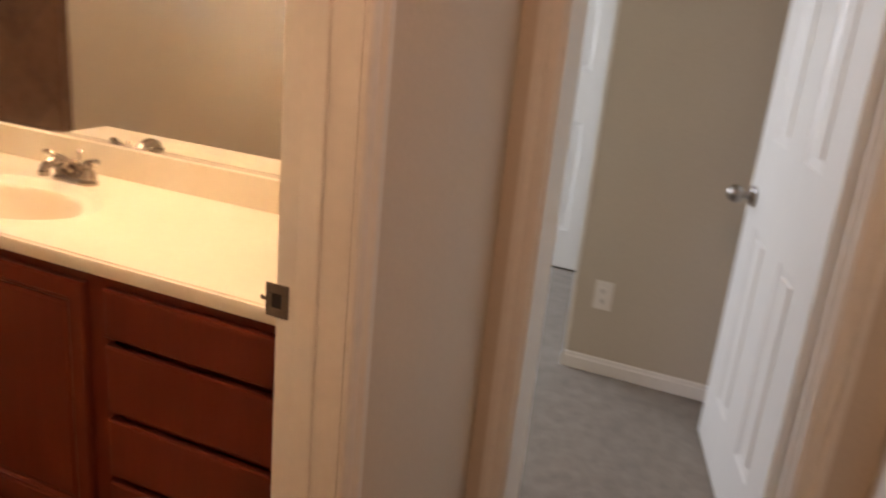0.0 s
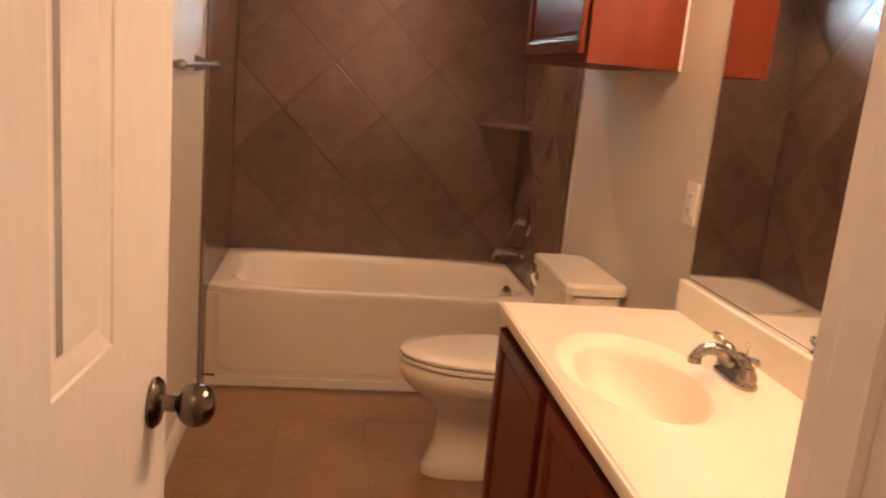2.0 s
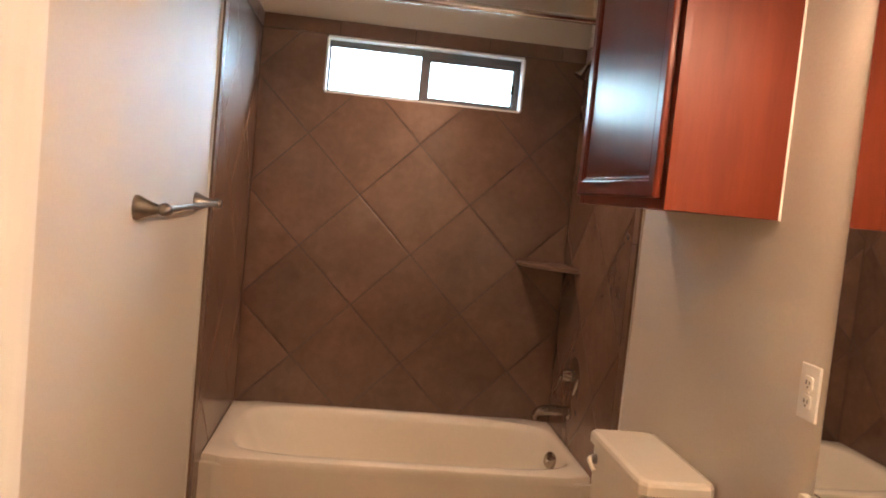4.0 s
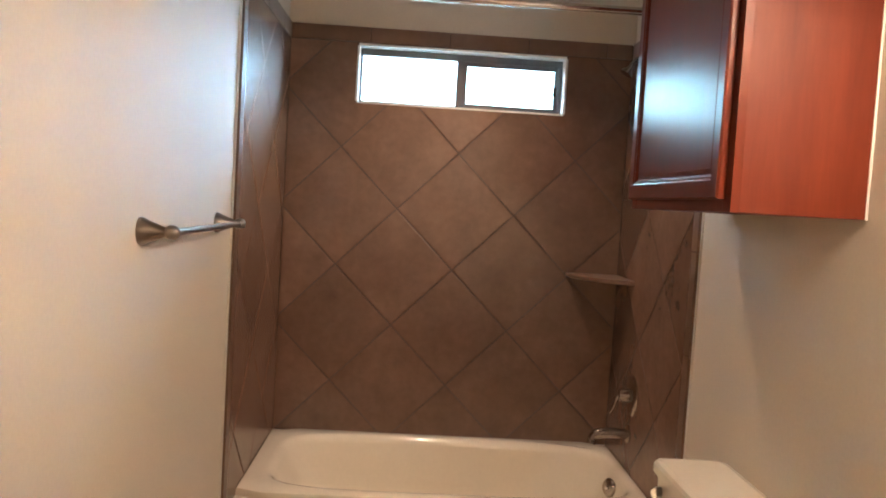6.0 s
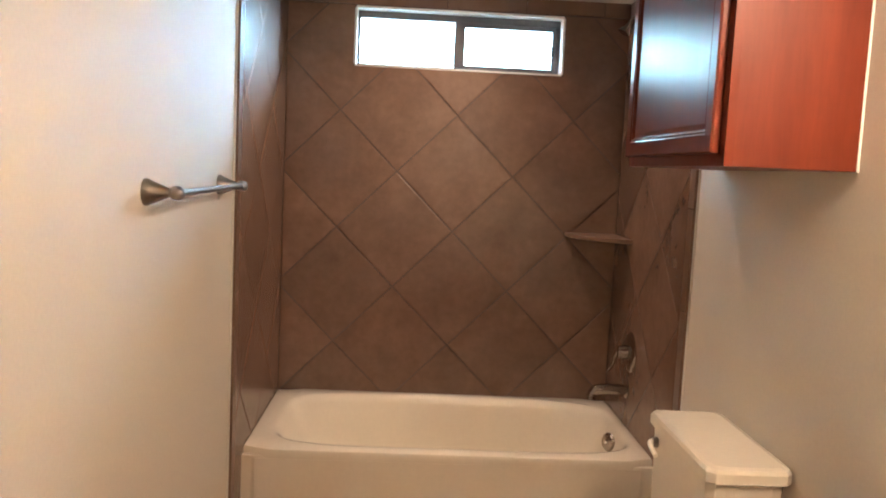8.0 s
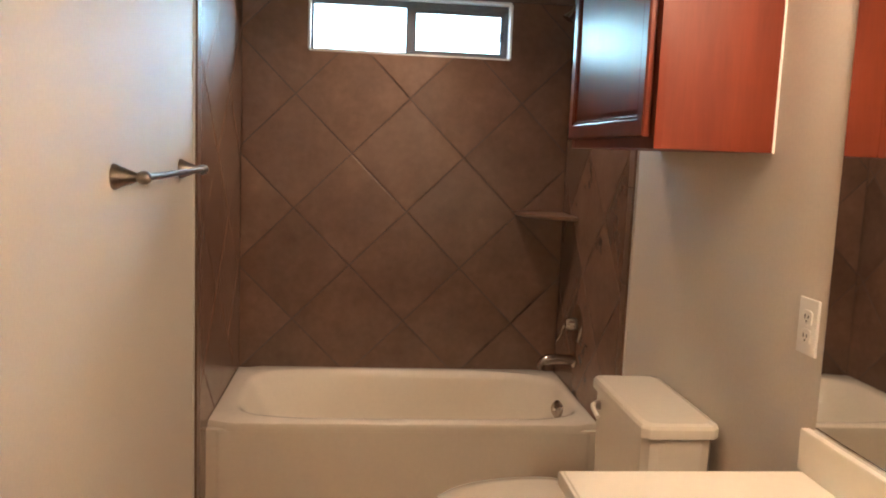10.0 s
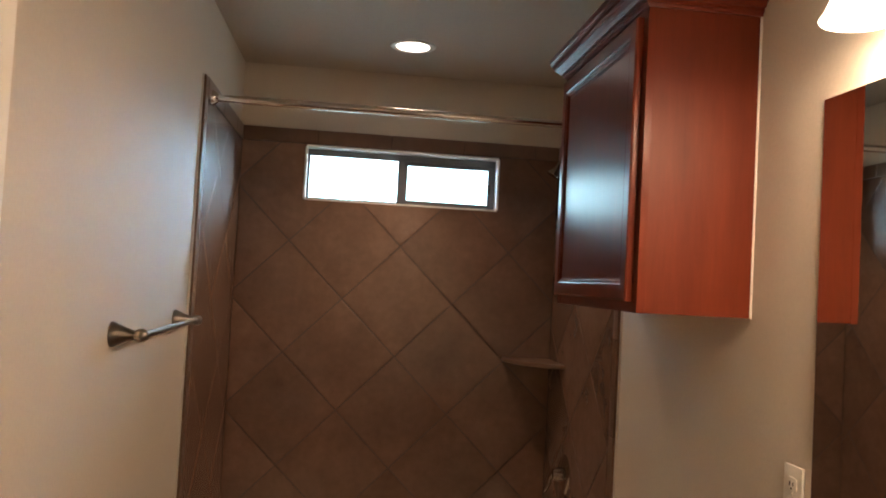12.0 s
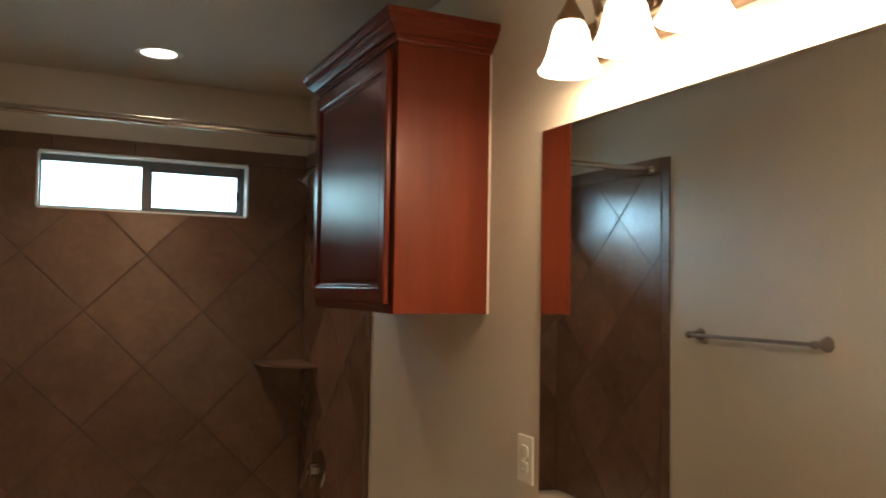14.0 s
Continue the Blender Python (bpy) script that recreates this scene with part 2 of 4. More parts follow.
structure("wall_back", bm, PAINT, "beige painted wall over the bathtub with a window hole")
BX, BX2 = 1.54, 1.69                 # the wall with the bedroom doorway
bm = box(-1.6, Y_OUT, -0.008, JL - 0.02, Y_IN, CEIL)
box(JR + 0.02, Y_OUT, -0.008, BX, Y_IN, CEIL, bm=bm)
box(JL - 0.02, Y_OUT, HEAD + 0.02, JR + 0.02, Y_IN, CEIL, bm=bm)
structure("wall_door", bm, PAINT, "beige painted wall with the bathroom doorway")


def casing_profile(width):
    return ((0, 0), (0, 0.010), (0.006, 0.014), (width * 0.45, 0.015), (width * 0.55, 0.012), (width * 0.72, 0.019), (width, 0.019), (width, 0))


def casing_leg(x, sign, y, out, z1, width=0.058):
    """An upright casing on a wall along x; sign: the way it widens; out: the way it stands off."""
    loops = [[(x + sign * u, y + out * d, z) for u, d in casing_profile(width)] for z in (0.0, z1)]
    return loft(loops, True, True)


def casing_leg_x(y, sign, x, out, z1, width=0.058):
    loops = [[(x + out * d, y + sign * u, z) for u, d in casing_profile(width)] for z in (0.0, z1)]
    return loft(loops, True, True)


# bathroom door frame
frame_1 = thing("door_frame_1", (JR, Y_OUT, 0), "white painted door frame with moulded casing", "door frame", kind="structure")


def local(ob, bm):
    bm.transform(Matrix.Translation(-ob.matrix_basis.translation))
    return bm


part("jamb", local(frame_1, box(JR, Y_OUT - 0.002, 0, JR + 0.018, Y_IN + 0.002, HEAD)), TRIM, frame_1)
part("jamb", local(frame_1, box(JL - 0.018, Y_OUT - 0.002, 0, JL, Y_IN + 0.002, HEAD)), TRIM, frame_1)
part("head", local(frame_1, box(JL - 0.018, Y_OUT - 0.002, HEAD, JR + 0.018, Y_IN + 0.002, HEAD + 0.018)), TRIM, frame_1)
part("stop", local(frame_1, box(JR - 0.011, Y_OUT + 0.045, 0, JR, Y_OUT + 0.085, HEAD, 0.003)), TRIM, frame_1)
part("stop", local(frame_1, box(JL, Y_OUT + 0.045, 0, JL + 0.011, Y_OUT + 0.085, HEAD, 0.003)), TRIM, frame_1)
part("casing", local(frame_1, casing_leg(JR + 0.006, 1, Y_OUT, -1, HEAD + 0.06)), TRIM, frame_1)
part("casing", local(frame_1, casing_leg(JL - 0.006, -1, Y_OUT, -1, HEAD + 0.06)), TRIM, frame_1)
part("casing", local(frame_1, casing_leg(JR + 0.006, 1, Y_IN, 1, HEAD + 0.06)), TRIM, frame_1)
part("casing", local(frame_1, box(JL - 0.064, Y_OUT - 0.019, HEAD + 0.061, JR + 0.064, Y_OUT, HEAD + 0.12, 0.004)), TRIM, frame_1)
# strike plate
STRIKE_Z = 0.90
sp = thing("strike_plate", (JR, -0.60, STRIKE_Z), "dark bronze strike plate let into the white jamb", "strike plate")
bm = box(-0.003, -0.022, -0.028, 0.0, 0.020, -0.012, 0.001)
box(-0.003, -0.022, 0.012, 0.0, 0.020, 0.028, 0.001, bm=bm)
box(-0.003, -0.022, -0.012, 0.0, -0.010, 0.012, bm=bm)
box(-0.003, 0.008, -0.012, 0.0, 0.020, 0.012, bm=bm)
part("plate", bm, BRONZE, sp)
part("lip", tube(arc([(-0.0015, 0.019, 0), (-0.003, 0.026, 0), (0.004, 0.031, 0)], 4), 0.0025), BRONZE, sp)
part("latch_hole", box(-0.0015, -0.010, -0.012, -0.0005, 0.008, 0.012), DARK, sp)


def lever_knob(parent, at, out, material, r=0.027):
    """A round door knob with its rose; out: the way it stands off, as a sign on local y."""
    rose = lathe([(0.001, 0), (0.032, 0), (0.033, 0.004), (0.028, 0.010), (0.014, 0.014)], "y", 28)
    kn = lathe([(0.011, 0.012), (0.0105, 0.030), (0.013, 0.033), (r * 0.72, 0.037), (r * 0.92, 0.044), (r, 0.054), (r * 0.93, 0.064), (r * 0.74, 0.072), (r * 0.42, 0.0775), (0.001, 0.079)], "y", 28)
    for b in (rose, kn):
        b.transform(Matrix.Diagonal((1, out, 1, 1)))
        b.transform(Matrix.Translation(at))
    a = part("rose", rose, material, parent, smooth=True)
    part("knob", kn, material, parent, smooth=True)
    return a


def panel_door(name, hinge, angle, width, height, label, knob_z=0.9, thickness=0.035, knob_material=None, hinges=True, kind="structure", knob=True, split=None, low=1.06):
    """A six-panel door from its hinge; local x runs to the free edge, local y through its thickness."""
    d = thing(name, hinge, label, "door", kind=kind)
    d.matrix_basis = pose(*hinge, 0, 0, angle)
    st, mid = 0.2 * width, 0.23 * width
    pw = (width - 2 * st - mid) / 2
    rows = ((0.22, 0.80), (low, 1.62), (1.72, height - 0.12))
    cols = ((st, st + pw), (st + pw + mid, width - st))
    if split:
        cols = tuple((a * width, b * width) for a, b in split)
    xs = sorted({0, width, *[c for p in cols for c in p]})
    zs = sorted({0.012, height, *[z for r in rows for z in r]})
    bm = bmesh.new()
    for face_y, sgn in ((-thickness / 2, -1), (thickness / 2, 1)):
        for x0, x1 in zip(xs, xs[1:]):
            for z0, z1 in zip(zs, zs[1:]):
                if (x0, x1) in cols and (z0, z1) in rows:
                    continue
                q = [bm.verts.new(p) for p in ((x0, face_y, z0), (x1, face_y, z0), (x1, face_y, z1), (x0, face_y, z1))]
                bm.faces.new(q)
    for x0, z0, x1, z1 in ((0, 0.012, 0, height), (width, 0.012, width, height), (0, 0.012, width, 0.012), (0, height, width, height)):
        q = [bm.verts.new(p) for p in ((x0, -thickness / 2, z0), (x1, -thickness / 2, z1), (x1, thickness / 2, z1), (x0, thickness / 2, z0))]
        bm.faces.new(q)
    bmesh.ops.remove_doubles(bm, verts=bm.verts[:], dist=0.0003)
    part("leaf", bm, DOOR, d)
    for sgn in (-1, 1):
        for x0, x1 in cols:
            for z0, z1 in rows:
                part("panel", raised_panel(x0, z0, x1, z1, lambda u, v, dd, s=sgn: (u, s * (thickness / 2 + dd), v), 0.008, 0.005), DOOR, d)
    if knob:
        for sgn in (-1, 1):
            lever_knob(d, (width - 0.062, sgn * thickness / 2, knob_z), sgn, knob_material or BRONZE, 0.0285)
        part("latch_plate", box(width, -0.011, knob_z - 0.028, width + 0.002, 0.011, knob_z + 0.028), BRONZE, d)
    if hinges:
        for hz in (0.22, 1.0, height - 0.2):
            part("hinge", tube([(-0.004, -thickness / 2 - 0.004, hz - 0.045), (-0.004, -thickness / 2 - 0.004, hz + 0.045)], 0.006), TRIM, d)
    return d


DOOR_HINGE, DOOR_FREE = (0.228, -0.600), (0.271, -0.045)
_ang = math.degrees(math.atan2(DOOR_FREE[1] - DOOR_HINGE[1], DOOR_FREE[0] - DOOR_HINGE[0]))
_len = math.hypot(DOOR_FREE[1] - DOOR_HINGE[1], DOOR_FREE[0] - DOOR_HINGE[0])
panel_door("door_1", (*DOOR_HINGE, 0.0), _ang, _len, 2.02, "white six-panel bathroom door standing open, with a dark nickel knob", knob_z=0.948, split=((0.012, 0.065), (0.35, 0.63)), low=1.075)


# baseboards
def baseboard(name, x0, y0, x1, y1, normal, label="white painted baseboard with a stepped top", h=0.085):
    prof = ((0, 0), (0.013, 0), (0.013, h * 0.72), (0.009, h * 0.8), (0.008, h * 0.93), (0.004, h), (0, h))
    loops = [[(x + normal[0] * d, y + normal[1] * d, z) for d, z in prof] for x, y in ((x0, y0), (x1, y1))]
    return tagged(part(name, loft(loops, True, True), TRIM), label, "baseboard", kind="structure")


structure("trim_caulk_left", box(0.0005, TILE_Y - 0.0055, 0.086, 0.006, TILE_Y - 0.0005, TILE_TOP), TRIM, "cream caulk line at the tile edge")
structure("trim_caulk_right", box(W - 0.006, TILE_YR - 0.0055, 0.086, W - 0.0005, TILE_YR - 0.0005, TILE_TOP), TRIM, "cream caulk line at the tile edge")
baseboard("baseboard_left", 0, Y_IN, 0, TILE_Y - 0.003, (1, 0))
baseboard("baseboard_right", W, 0.93, W, TILE_YR - 0.003, (-1, 0))
baseboard("baseboard_hall", JR + 0.066, Y_OUT, BX, Y_OUT, (0, -1))

# ---- setting: hall and bedroom ----
BL, BR = -0.826, -1.455
HALL_Y = -1.60
structure("floor_hall", box(-1.7, -2.75, -0.12, 5.3, Y_IN - 0.06, 0.0), CARPET, "grey cut-pile carpet of the hall and bedroom")
structure("floor_bedroom", box(BX2, Y_IN - 0.06, -0.12, 5.3, 1.75, 0.0), CARPET, "grey cut-pile carpet of the bedroom")
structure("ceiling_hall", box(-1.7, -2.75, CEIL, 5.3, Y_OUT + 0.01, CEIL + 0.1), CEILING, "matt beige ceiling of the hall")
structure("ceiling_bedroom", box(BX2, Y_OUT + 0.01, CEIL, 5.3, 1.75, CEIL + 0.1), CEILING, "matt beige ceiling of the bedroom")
# added out of view: stops the backdrop's glow from reaching the bedroom window
structure("wall_exterior", box(2.38, 1.75, -0.3, 2.46, YB + 1.22, 3.2), GREY_PAINT, "unseen plain baffle added outdoors to block light between the two windows")
structure("wall_hall", box(-1.7, HALL_Y - 0.12, 0, BX2, HALL_Y, CEIL), PAINT, "beige painted wall of the hall")
structure("wall_hall_end", box(-1.7, HALL_Y, 0, -1.6, Y_IN, CEIL), PAINT, "beige painted end wall of the hall")
bm = box(BX, BL + 0.02, 0, BX2, Y_IN, CEIL)
box(BX, HALL_Y, 0, BX2, BR - 0.02, CEIL, bm=bm)
box(BX, BR - 0.02, HEAD + 0.02, BX2, BL + 0.02, CEIL, bm=bm)
structure("wall_bedroom_door", bm, PAINT, "beige painted wall with the bedroom doorway")
structure("wall_bedroom_side", box(W + 0.121, Y_IN + 0.001, 0, BX2, 1.75, CEIL), GREY_PAINT, "greige painted bedroom wall")
structure("wall_closet_front", box(2.76, -2.6, 0, 2.88, -0.680, CEIL), GREY_PAINT, "greige painted bedroom wall facing the doorway")
structure("wall_bedroom_far", box(3.94, -2.6, 0, 4.06, 1.75, CEIL), GREY_PAINT, "greige painted far bedroom wall")
structure("wall_bedroom_south", box(BX2, -2.72, 0, 4.06, -2.6, CEIL), GREY_PAINT, "greige painted bedroom wall")
# the window hole is added, out of view, to seat the daylight lamp
bm = box(BX2, 1.6, 0, 2.5, 1.75, CEIL)
box(4.0, 1.6, 0, 5.3, 1.75, CEIL, bm=bm)
box(2.5, 1.6, 0, 4.0, 1.75, 0.85, bm=bm)
box(2.5, 1.6, 2.05, 4.0, 1.75, CEIL, bm=bm)
structure("wall_bedroom_window", bm, GREY_PAINT, "greige painted bedroom wall with an unseen window hole added for daylight")
baseboard("baseboard_closet", 2.76, -2.6, 2.76, -0.680, (-1, 0), h=0.065)
baseboard("baseboard_closet_end", 2.76 - 0.013, -0.680, 2.88, -0.680, (0, 1), h=0.065)
baseboard("baseboard_bedroom_door", BX, Y_OUT - 0.014, BX, BL + 0.066, (-1, 0))
frame_2 = thing("door_frame_2", (BX, BL, 0), "white painted frame of the bedroom doorway", "door frame", kind="structure")
part("jamb", local(frame_2, box(BX - 0.002, BL, 0, BX2 + 0.002, BL + 0.018, HEAD)), TRIM, frame_2)
part("jamb", local(frame_2, box(BX - 0.002, BR - 0.018, 0, BX2 + 0.002, BR, HEAD)), TRIM, frame_2)
part("head", local(frame_2, box(BX - 0.002, BR - 0.018, HEAD, BX2 + 0.002, BL + 0.018, HEAD + 0.018)), TRIM, frame_2)
part("casing", local(frame_2, casing_leg_x(BL + 0.006, 1, BX, -1, HEAD + 0.06)), TRIM, frame_2)
part("casing", local(frame_2, casing_leg_x(BR - 0.006, -1, BX, -1, HEAD + 0.06)), TRIM, frame_2)
part("stop", local(frame_2, box(BX + 0.04, BR, 0, BX + 0.08, BR + 0.011, HEAD, 0.003)), TRIM, frame_2)
BED_HINGE, BED_FREE = (BX2 + 0.016, BR + 0.016), (2.50, -1.252)
_ang = math.degrees(math.atan2(BED_FREE[1] - BED_HINGE[1], BED_FREE[0] - BED_HINGE[0]))
_len = math.hypot(BED_FREE[1] - BED_HINGE[1], BED_FREE[0] - BED_HINGE[0])
panel_door("door_2", (*BED_HINGE, 0.0), _ang, _len, 2.02, "white six-panel bedroom door standing open on the carpet", knob_z=0.872, knob_material=NICKEL)
panel_door("door_3", (3.915, 0.12, 0.0), -90, 0.60, 2.02, "closed white six-panel closet door in the bedroom", knob=False, hinges=False)
part("casing", casing_leg_x(0.13, 1, 3.94, -1, HEAD + 0.06), TRIM, tagged(thing("door_frame_3", (0, 0, 0), "white painted closet door casing", "door frame"), kind="structure"))
# corner trim of the closet wall
structure("trim_closet_corner", box(2.757, -0.683, 0.066, 2.885, -0.669, HEAD, 0.003), TRIM, "white painted door jamb at the wall's end")

# ---- bathroom window ----
win = thing("window_1", (0, 0, 0), "two-light sliding window in a grey metal frame, set in the tiled wall", "window", kind="structure")
part("sill", box(WX0, YB - 0.012, WZ0 - 0.004, WX1, YB + 0.07, WZ0 + 0.004, 0.002), TRIM, win, "white painted reveal")
part("reveal_head", box(WX0, YB - 0.012, WZ1 - 0.004, WX1, YB + 0.07, WZ1 + 0.006, 0.002), TRIM, win)
part("reveal_side", box(WX0 - 0.006, YB - 0.012, WZ0 + 0.004, WX0 + 0.004, YB + 0.07, WZ1 - 0.004, 0.002), TRIM, win)
part("reveal_side", box(WX1 - 0.004, YB - 0.012, WZ0 + 0.004, WX1 + 0.006, YB + 0.07, WZ1 - 0.004, 0.002), TRIM, win)
FY0, FY1 = YB + 0.05, YB + 0.085
MIDX = 0.735
part("frame_head", box(WX0 + 0.004, FY0, WZ1 - 0.032, WX1 - 0.004, FY1, WZ1 - 0.004, 0.003), ALUMINIUM, win)
part("frame_sill", box(WX0 + 0.004, FY0, WZ0 + 0.004, WX1 - 0.004, FY1, WZ0 + 0.016, 0.003), ALUMINIUM, win)
part("frame_side", box(WX0 + 0.004, FY0, WZ0 + 0.016, WX0 + 0.014, FY1, WZ1 - 0.032, 0.003), ALUMINIUM, win)
part("frame_side", box(WX1 - 0.02, FY0, WZ0 + 0.016, WX1 - 0.004, FY1, WZ1 - 0.032, 0.003), ALUMINIUM, win)
part("meeting_stile", box(MIDX - 0.022, FY0 - 0.008, WZ0 + 0.016, MIDX + 0.004, FY1, WZ1 - 0.032, 0.003), ALUMINIUM, win)
sash = part("sash", box(MIDX + 0.004, FY0 + 0.004, WZ0 + 0.016, MIDX + 0.024, FY1 - 0.004, WZ1 - 0.032, 0.002), ALUMINIUM, win)
part("sash_rail", box(MIDX + 0.024, FY0 + 0.004, WZ1 - 0.050, WX1 - 0.02, FY1 - 0.004, WZ1 - 0.032, 0.002), ALUMINIUM, sash)
part("sash_rail", box(MIDX + 0.024, FY0 + 0.004, WZ0 + 0.016, WX1 - 0.02, FY1 - 0.004, WZ0 + 0.030, 0.002), ALUMINIUM, sash)
part("sash_stile", box(WX1 - 0.036, FY0 + 0.004, WZ0 + 0.030, WX1 - 0.02, FY1 - 0.004, WZ1 - 0.050, 0.002), ALUMINIUM, sash)
part("latch", box(WX1 - 0.042, FY0 - 0.008, 1.925, WX1 - 0.028, FY0 + 0.004, 1.965, 0.002), BRONZE, sash, "dark window latch")
for x0, x1 in ((WX0 + 0.014, MIDX - 0.022), (MIDX + 0.024, WX1 - 0.036)):
    pane = part("pane", box(x0, FY0 + 0.014, WZ0 + 0.016, x1, FY0 + 0.018, WZ1 - 0.032), FROSTED, win, "clear glass pane, bright with daylight")
    pane.visible_shadow = False
# two unseen glowing patches: right one lights the left wall, left one the right
bm = box(1.45, YB + 1.24, 2.02, 2.46, YB + 1.26, 3.4)
box(-1.05, YB + 1.17, 2.02, -0.45, YB + 1.19, 3.4, bm=bm)
tagged(part("backdrop", bm, DAY_PANELS), "unseen glowing panels added outside the window to throw in daylight", "sky", kind="structure")
# added glowing panel that fills the panes with white, no real wall
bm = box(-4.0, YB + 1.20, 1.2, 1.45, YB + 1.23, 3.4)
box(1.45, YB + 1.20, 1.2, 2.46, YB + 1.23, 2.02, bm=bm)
tagged(part("backdrop_dim_panel", bm, DIM_PANEL), "pale glowing panel added outside the window as soft daylight", "wall", kind="structure")

structure("trim_eave", box(-2.0, YB + 0.15, 2.33, 2.37, YB + 0.92, 2.39), TRIM, "white painted eave soffit outside the window")
structure("ground", box(-6.0, YB + 0.15, -0.4, 2.37, YB + 6.0, -0.3), CARPET, "grey ground outside the window")

# ---- bathtub ----
tub = thing("bathtub", (W / 2, (TUB_Y + YB) / 2, 0), "glossy almond-white alcove bathtub set between tiled walls", "bathtub")
hx, hy = W / 2 - 0.011, (YB - TUB_Y) / 2 - 0.005
cx, cy = 0.0, -0.005
ix, iy = hx - 0.055, hy - 0.065
loops = [rounded(cx, cy, hx, hy, 0.012, 0.405), rounded(cx, cy, hx, hy, 0.012, TUB_TOP - 0.014), rounded(cx, cy, hx - 0.004, hy - 0.004, 0.012, TUB_TOP - 0.004),
         rounded(cx, cy, hx - 0.014, hy - 0.014, 0.012, TUB_TOP)]
for inset, z, pw in ((-0.014, TUB_TOP, 5), (-0.003, TUB_TOP - 0.003, 5), (0.006, TUB_TOP - 0.012, 5), (0.012, TUB_TOP - 0.03, 5), (0.03, 0.30, 4.6), (0.055, 0.17, 4.2),
                     (0.085, 0.115, 3.8), (0.13, 0.09, 3.4), (0.22, 0.08, 3)):
    sl = 0.10 * max(0, (TUB_TOP - z)) / TUB_TOP
    loops.append(rounded(cx + 0.02 + sl * 0.6, cy, ix - inset - sl, iy - inset, 0, z, power=pw))
part("shell", loft(loops, False, True), ACRYLIC, tub, smooth=True)
A = TUB_Y - (TUB_Y + YB) / 2       # the apron's face, from the tub's middle
part("apron", box(-hx, A + 0.005, 0.0, hx, A + 0.03, 0.412, 0.003), ACRYLIC, tub)


def plate_loop(u0, u1, z0, z1, r, y, n=7):
    lp = []
    for ccx, ccz, a0 in ((u1 - r, z1 - 0.004, None), (u0 + r, z1 - 0.004, None), (u0 + r, z0 + r, 180), (u1 - r, z0 + r, 270)):
        if a0 is None:
            lp.append((u1 if ccx > 0 else u0, y, z1))
            continue
        lp += [(ccx + r * math.cos(radians(a0 + 90 * k / n)), y, ccz + r * math.sin(radians(a0 + 90 * k / n))) for k in range(n + 1)]
    return lp


lp = [plate_loop(-hx + 0.045 + i, hx - 0.045 - i, 0.068 + i, 0.4045, 0.075, A + d) for i, d in ((-0.010, 0.0052), (-0.003, 0.003), (0.003, 0.001), (0.012, 0.0005))]
part("apron_panel", loft(lp, False, True), ACRYLIC, tub)
part("foot_trim", box(-hx, A - 0.004, 0.0, hx, A + 0.008, 0.042, 0.003), TRIM, tub, "white trim strip along the floor")
part("caulk_mark", box(-hx + 0.004, A - 0.007, 0.043, -hx + 0.045, A + 0.004, 0.049, 0.002), DARK, tub, "dark gap in the caulk")
ovf = part("overflow_plate", lathe([(0.001, 0), (0.036, 0), (0.037, 0.004), (0.031, 0.012), (0.012, 0.016), (0.001, 0.017)], "x"), SATIN, tub, "brushed nickel overflow disc", smooth=True)
ovf.matrix_basis = pose(ix - 0.016, -0.02, 0.378, 0, -8, 207)
part("overflow_screw", lathe([(0.001, 0.018), (0.009, 0.018), (0.008, 0.022), (0.001, 0.023)], "x"), CHROME, ovf, smooth=True)
part("drain", lathe([(0.001, 0.081), (0.03, 0.081), (0.032, 0.083), (0.024, 0.086), (0.001, 0.086)], at=(ix - 0.28, 0, 0)), CHROME, tub, smooth=True)

# ---- tub fittings on the right wall ----
FXW = W - 0.010
sp_ = thing("tub_spout", (FXW, 2.645, 0.578), "brushed nickel tub spout on the tiled wall", "tub spout")
part("flange", lathe([(0.001, 0), (0.034, 0), (0.034, -0.006), (0.024, -0.012), (0.001, -0.012)], "x"), SATIN, sp_, smooth=True)
part("spout", tube(arc([(-0.008, 0, 0), (-0.06, 0, 0.002), (-0.11, 0, 0.0), (-0.137, 0, -0.012), (-0.145, 0, -0.042)], 6), [0.021] * 13 + [0.021, 0.0205, 0.02, 0.019, 0.019, 0.018, 0.018, 0.018, 0.018, 0.018, 0.018, 0.018, 0.018]), SATIN, sp_, smooth=True)
va = thing("shower_valve", (FXW, 2.632, 0.735), "brushed nickel shower valve plate with a lever handle", "shower valve")
part("plate", lathe([(0.001, 0), (0.08, 0), (0.081, -0.004), (0.07, -0.011), (0.035, -0.016), (0.001, -0.016)], "x", 36), SATIN, va, smooth=True)
part("hub", lathe([(0.03, -0.012), (0.028, -0.035), (0.022, -0.055), (0.001, -0.06)], "x"), SATIN, va, smooth=True)
part("lever", tube(arc([(-0.048, 0, 0.006), (-0.062, 0.0, -0.02), (-0.07, 0.0, -0.05), (-0.085, 0, -0.075)], 5), [0.011] * 5 + [0.0065] * 6 + [0.0055] * 5), SATIN, va, smooth=True)
sh = thing("shower_fixture", (FXW, 2.72, 2.03), "small satin nickel shower head on a bent arm", "shower fixture")
part("arm", tube(arc([(0, 0, 0.02), (-0.035, 0, 0.024), (-0.062, 0, 0.010), (-0.080, 0, -0.018)], 6), 0.009), SATIN, sh, smooth=True)
part("flange", lathe([(0.001, 0), (0.027, 0), (0.025, -0.008), (0.001, -0.01)], "x", at=(0, 0, 0.02)), SATIN, sh, smooth=True)
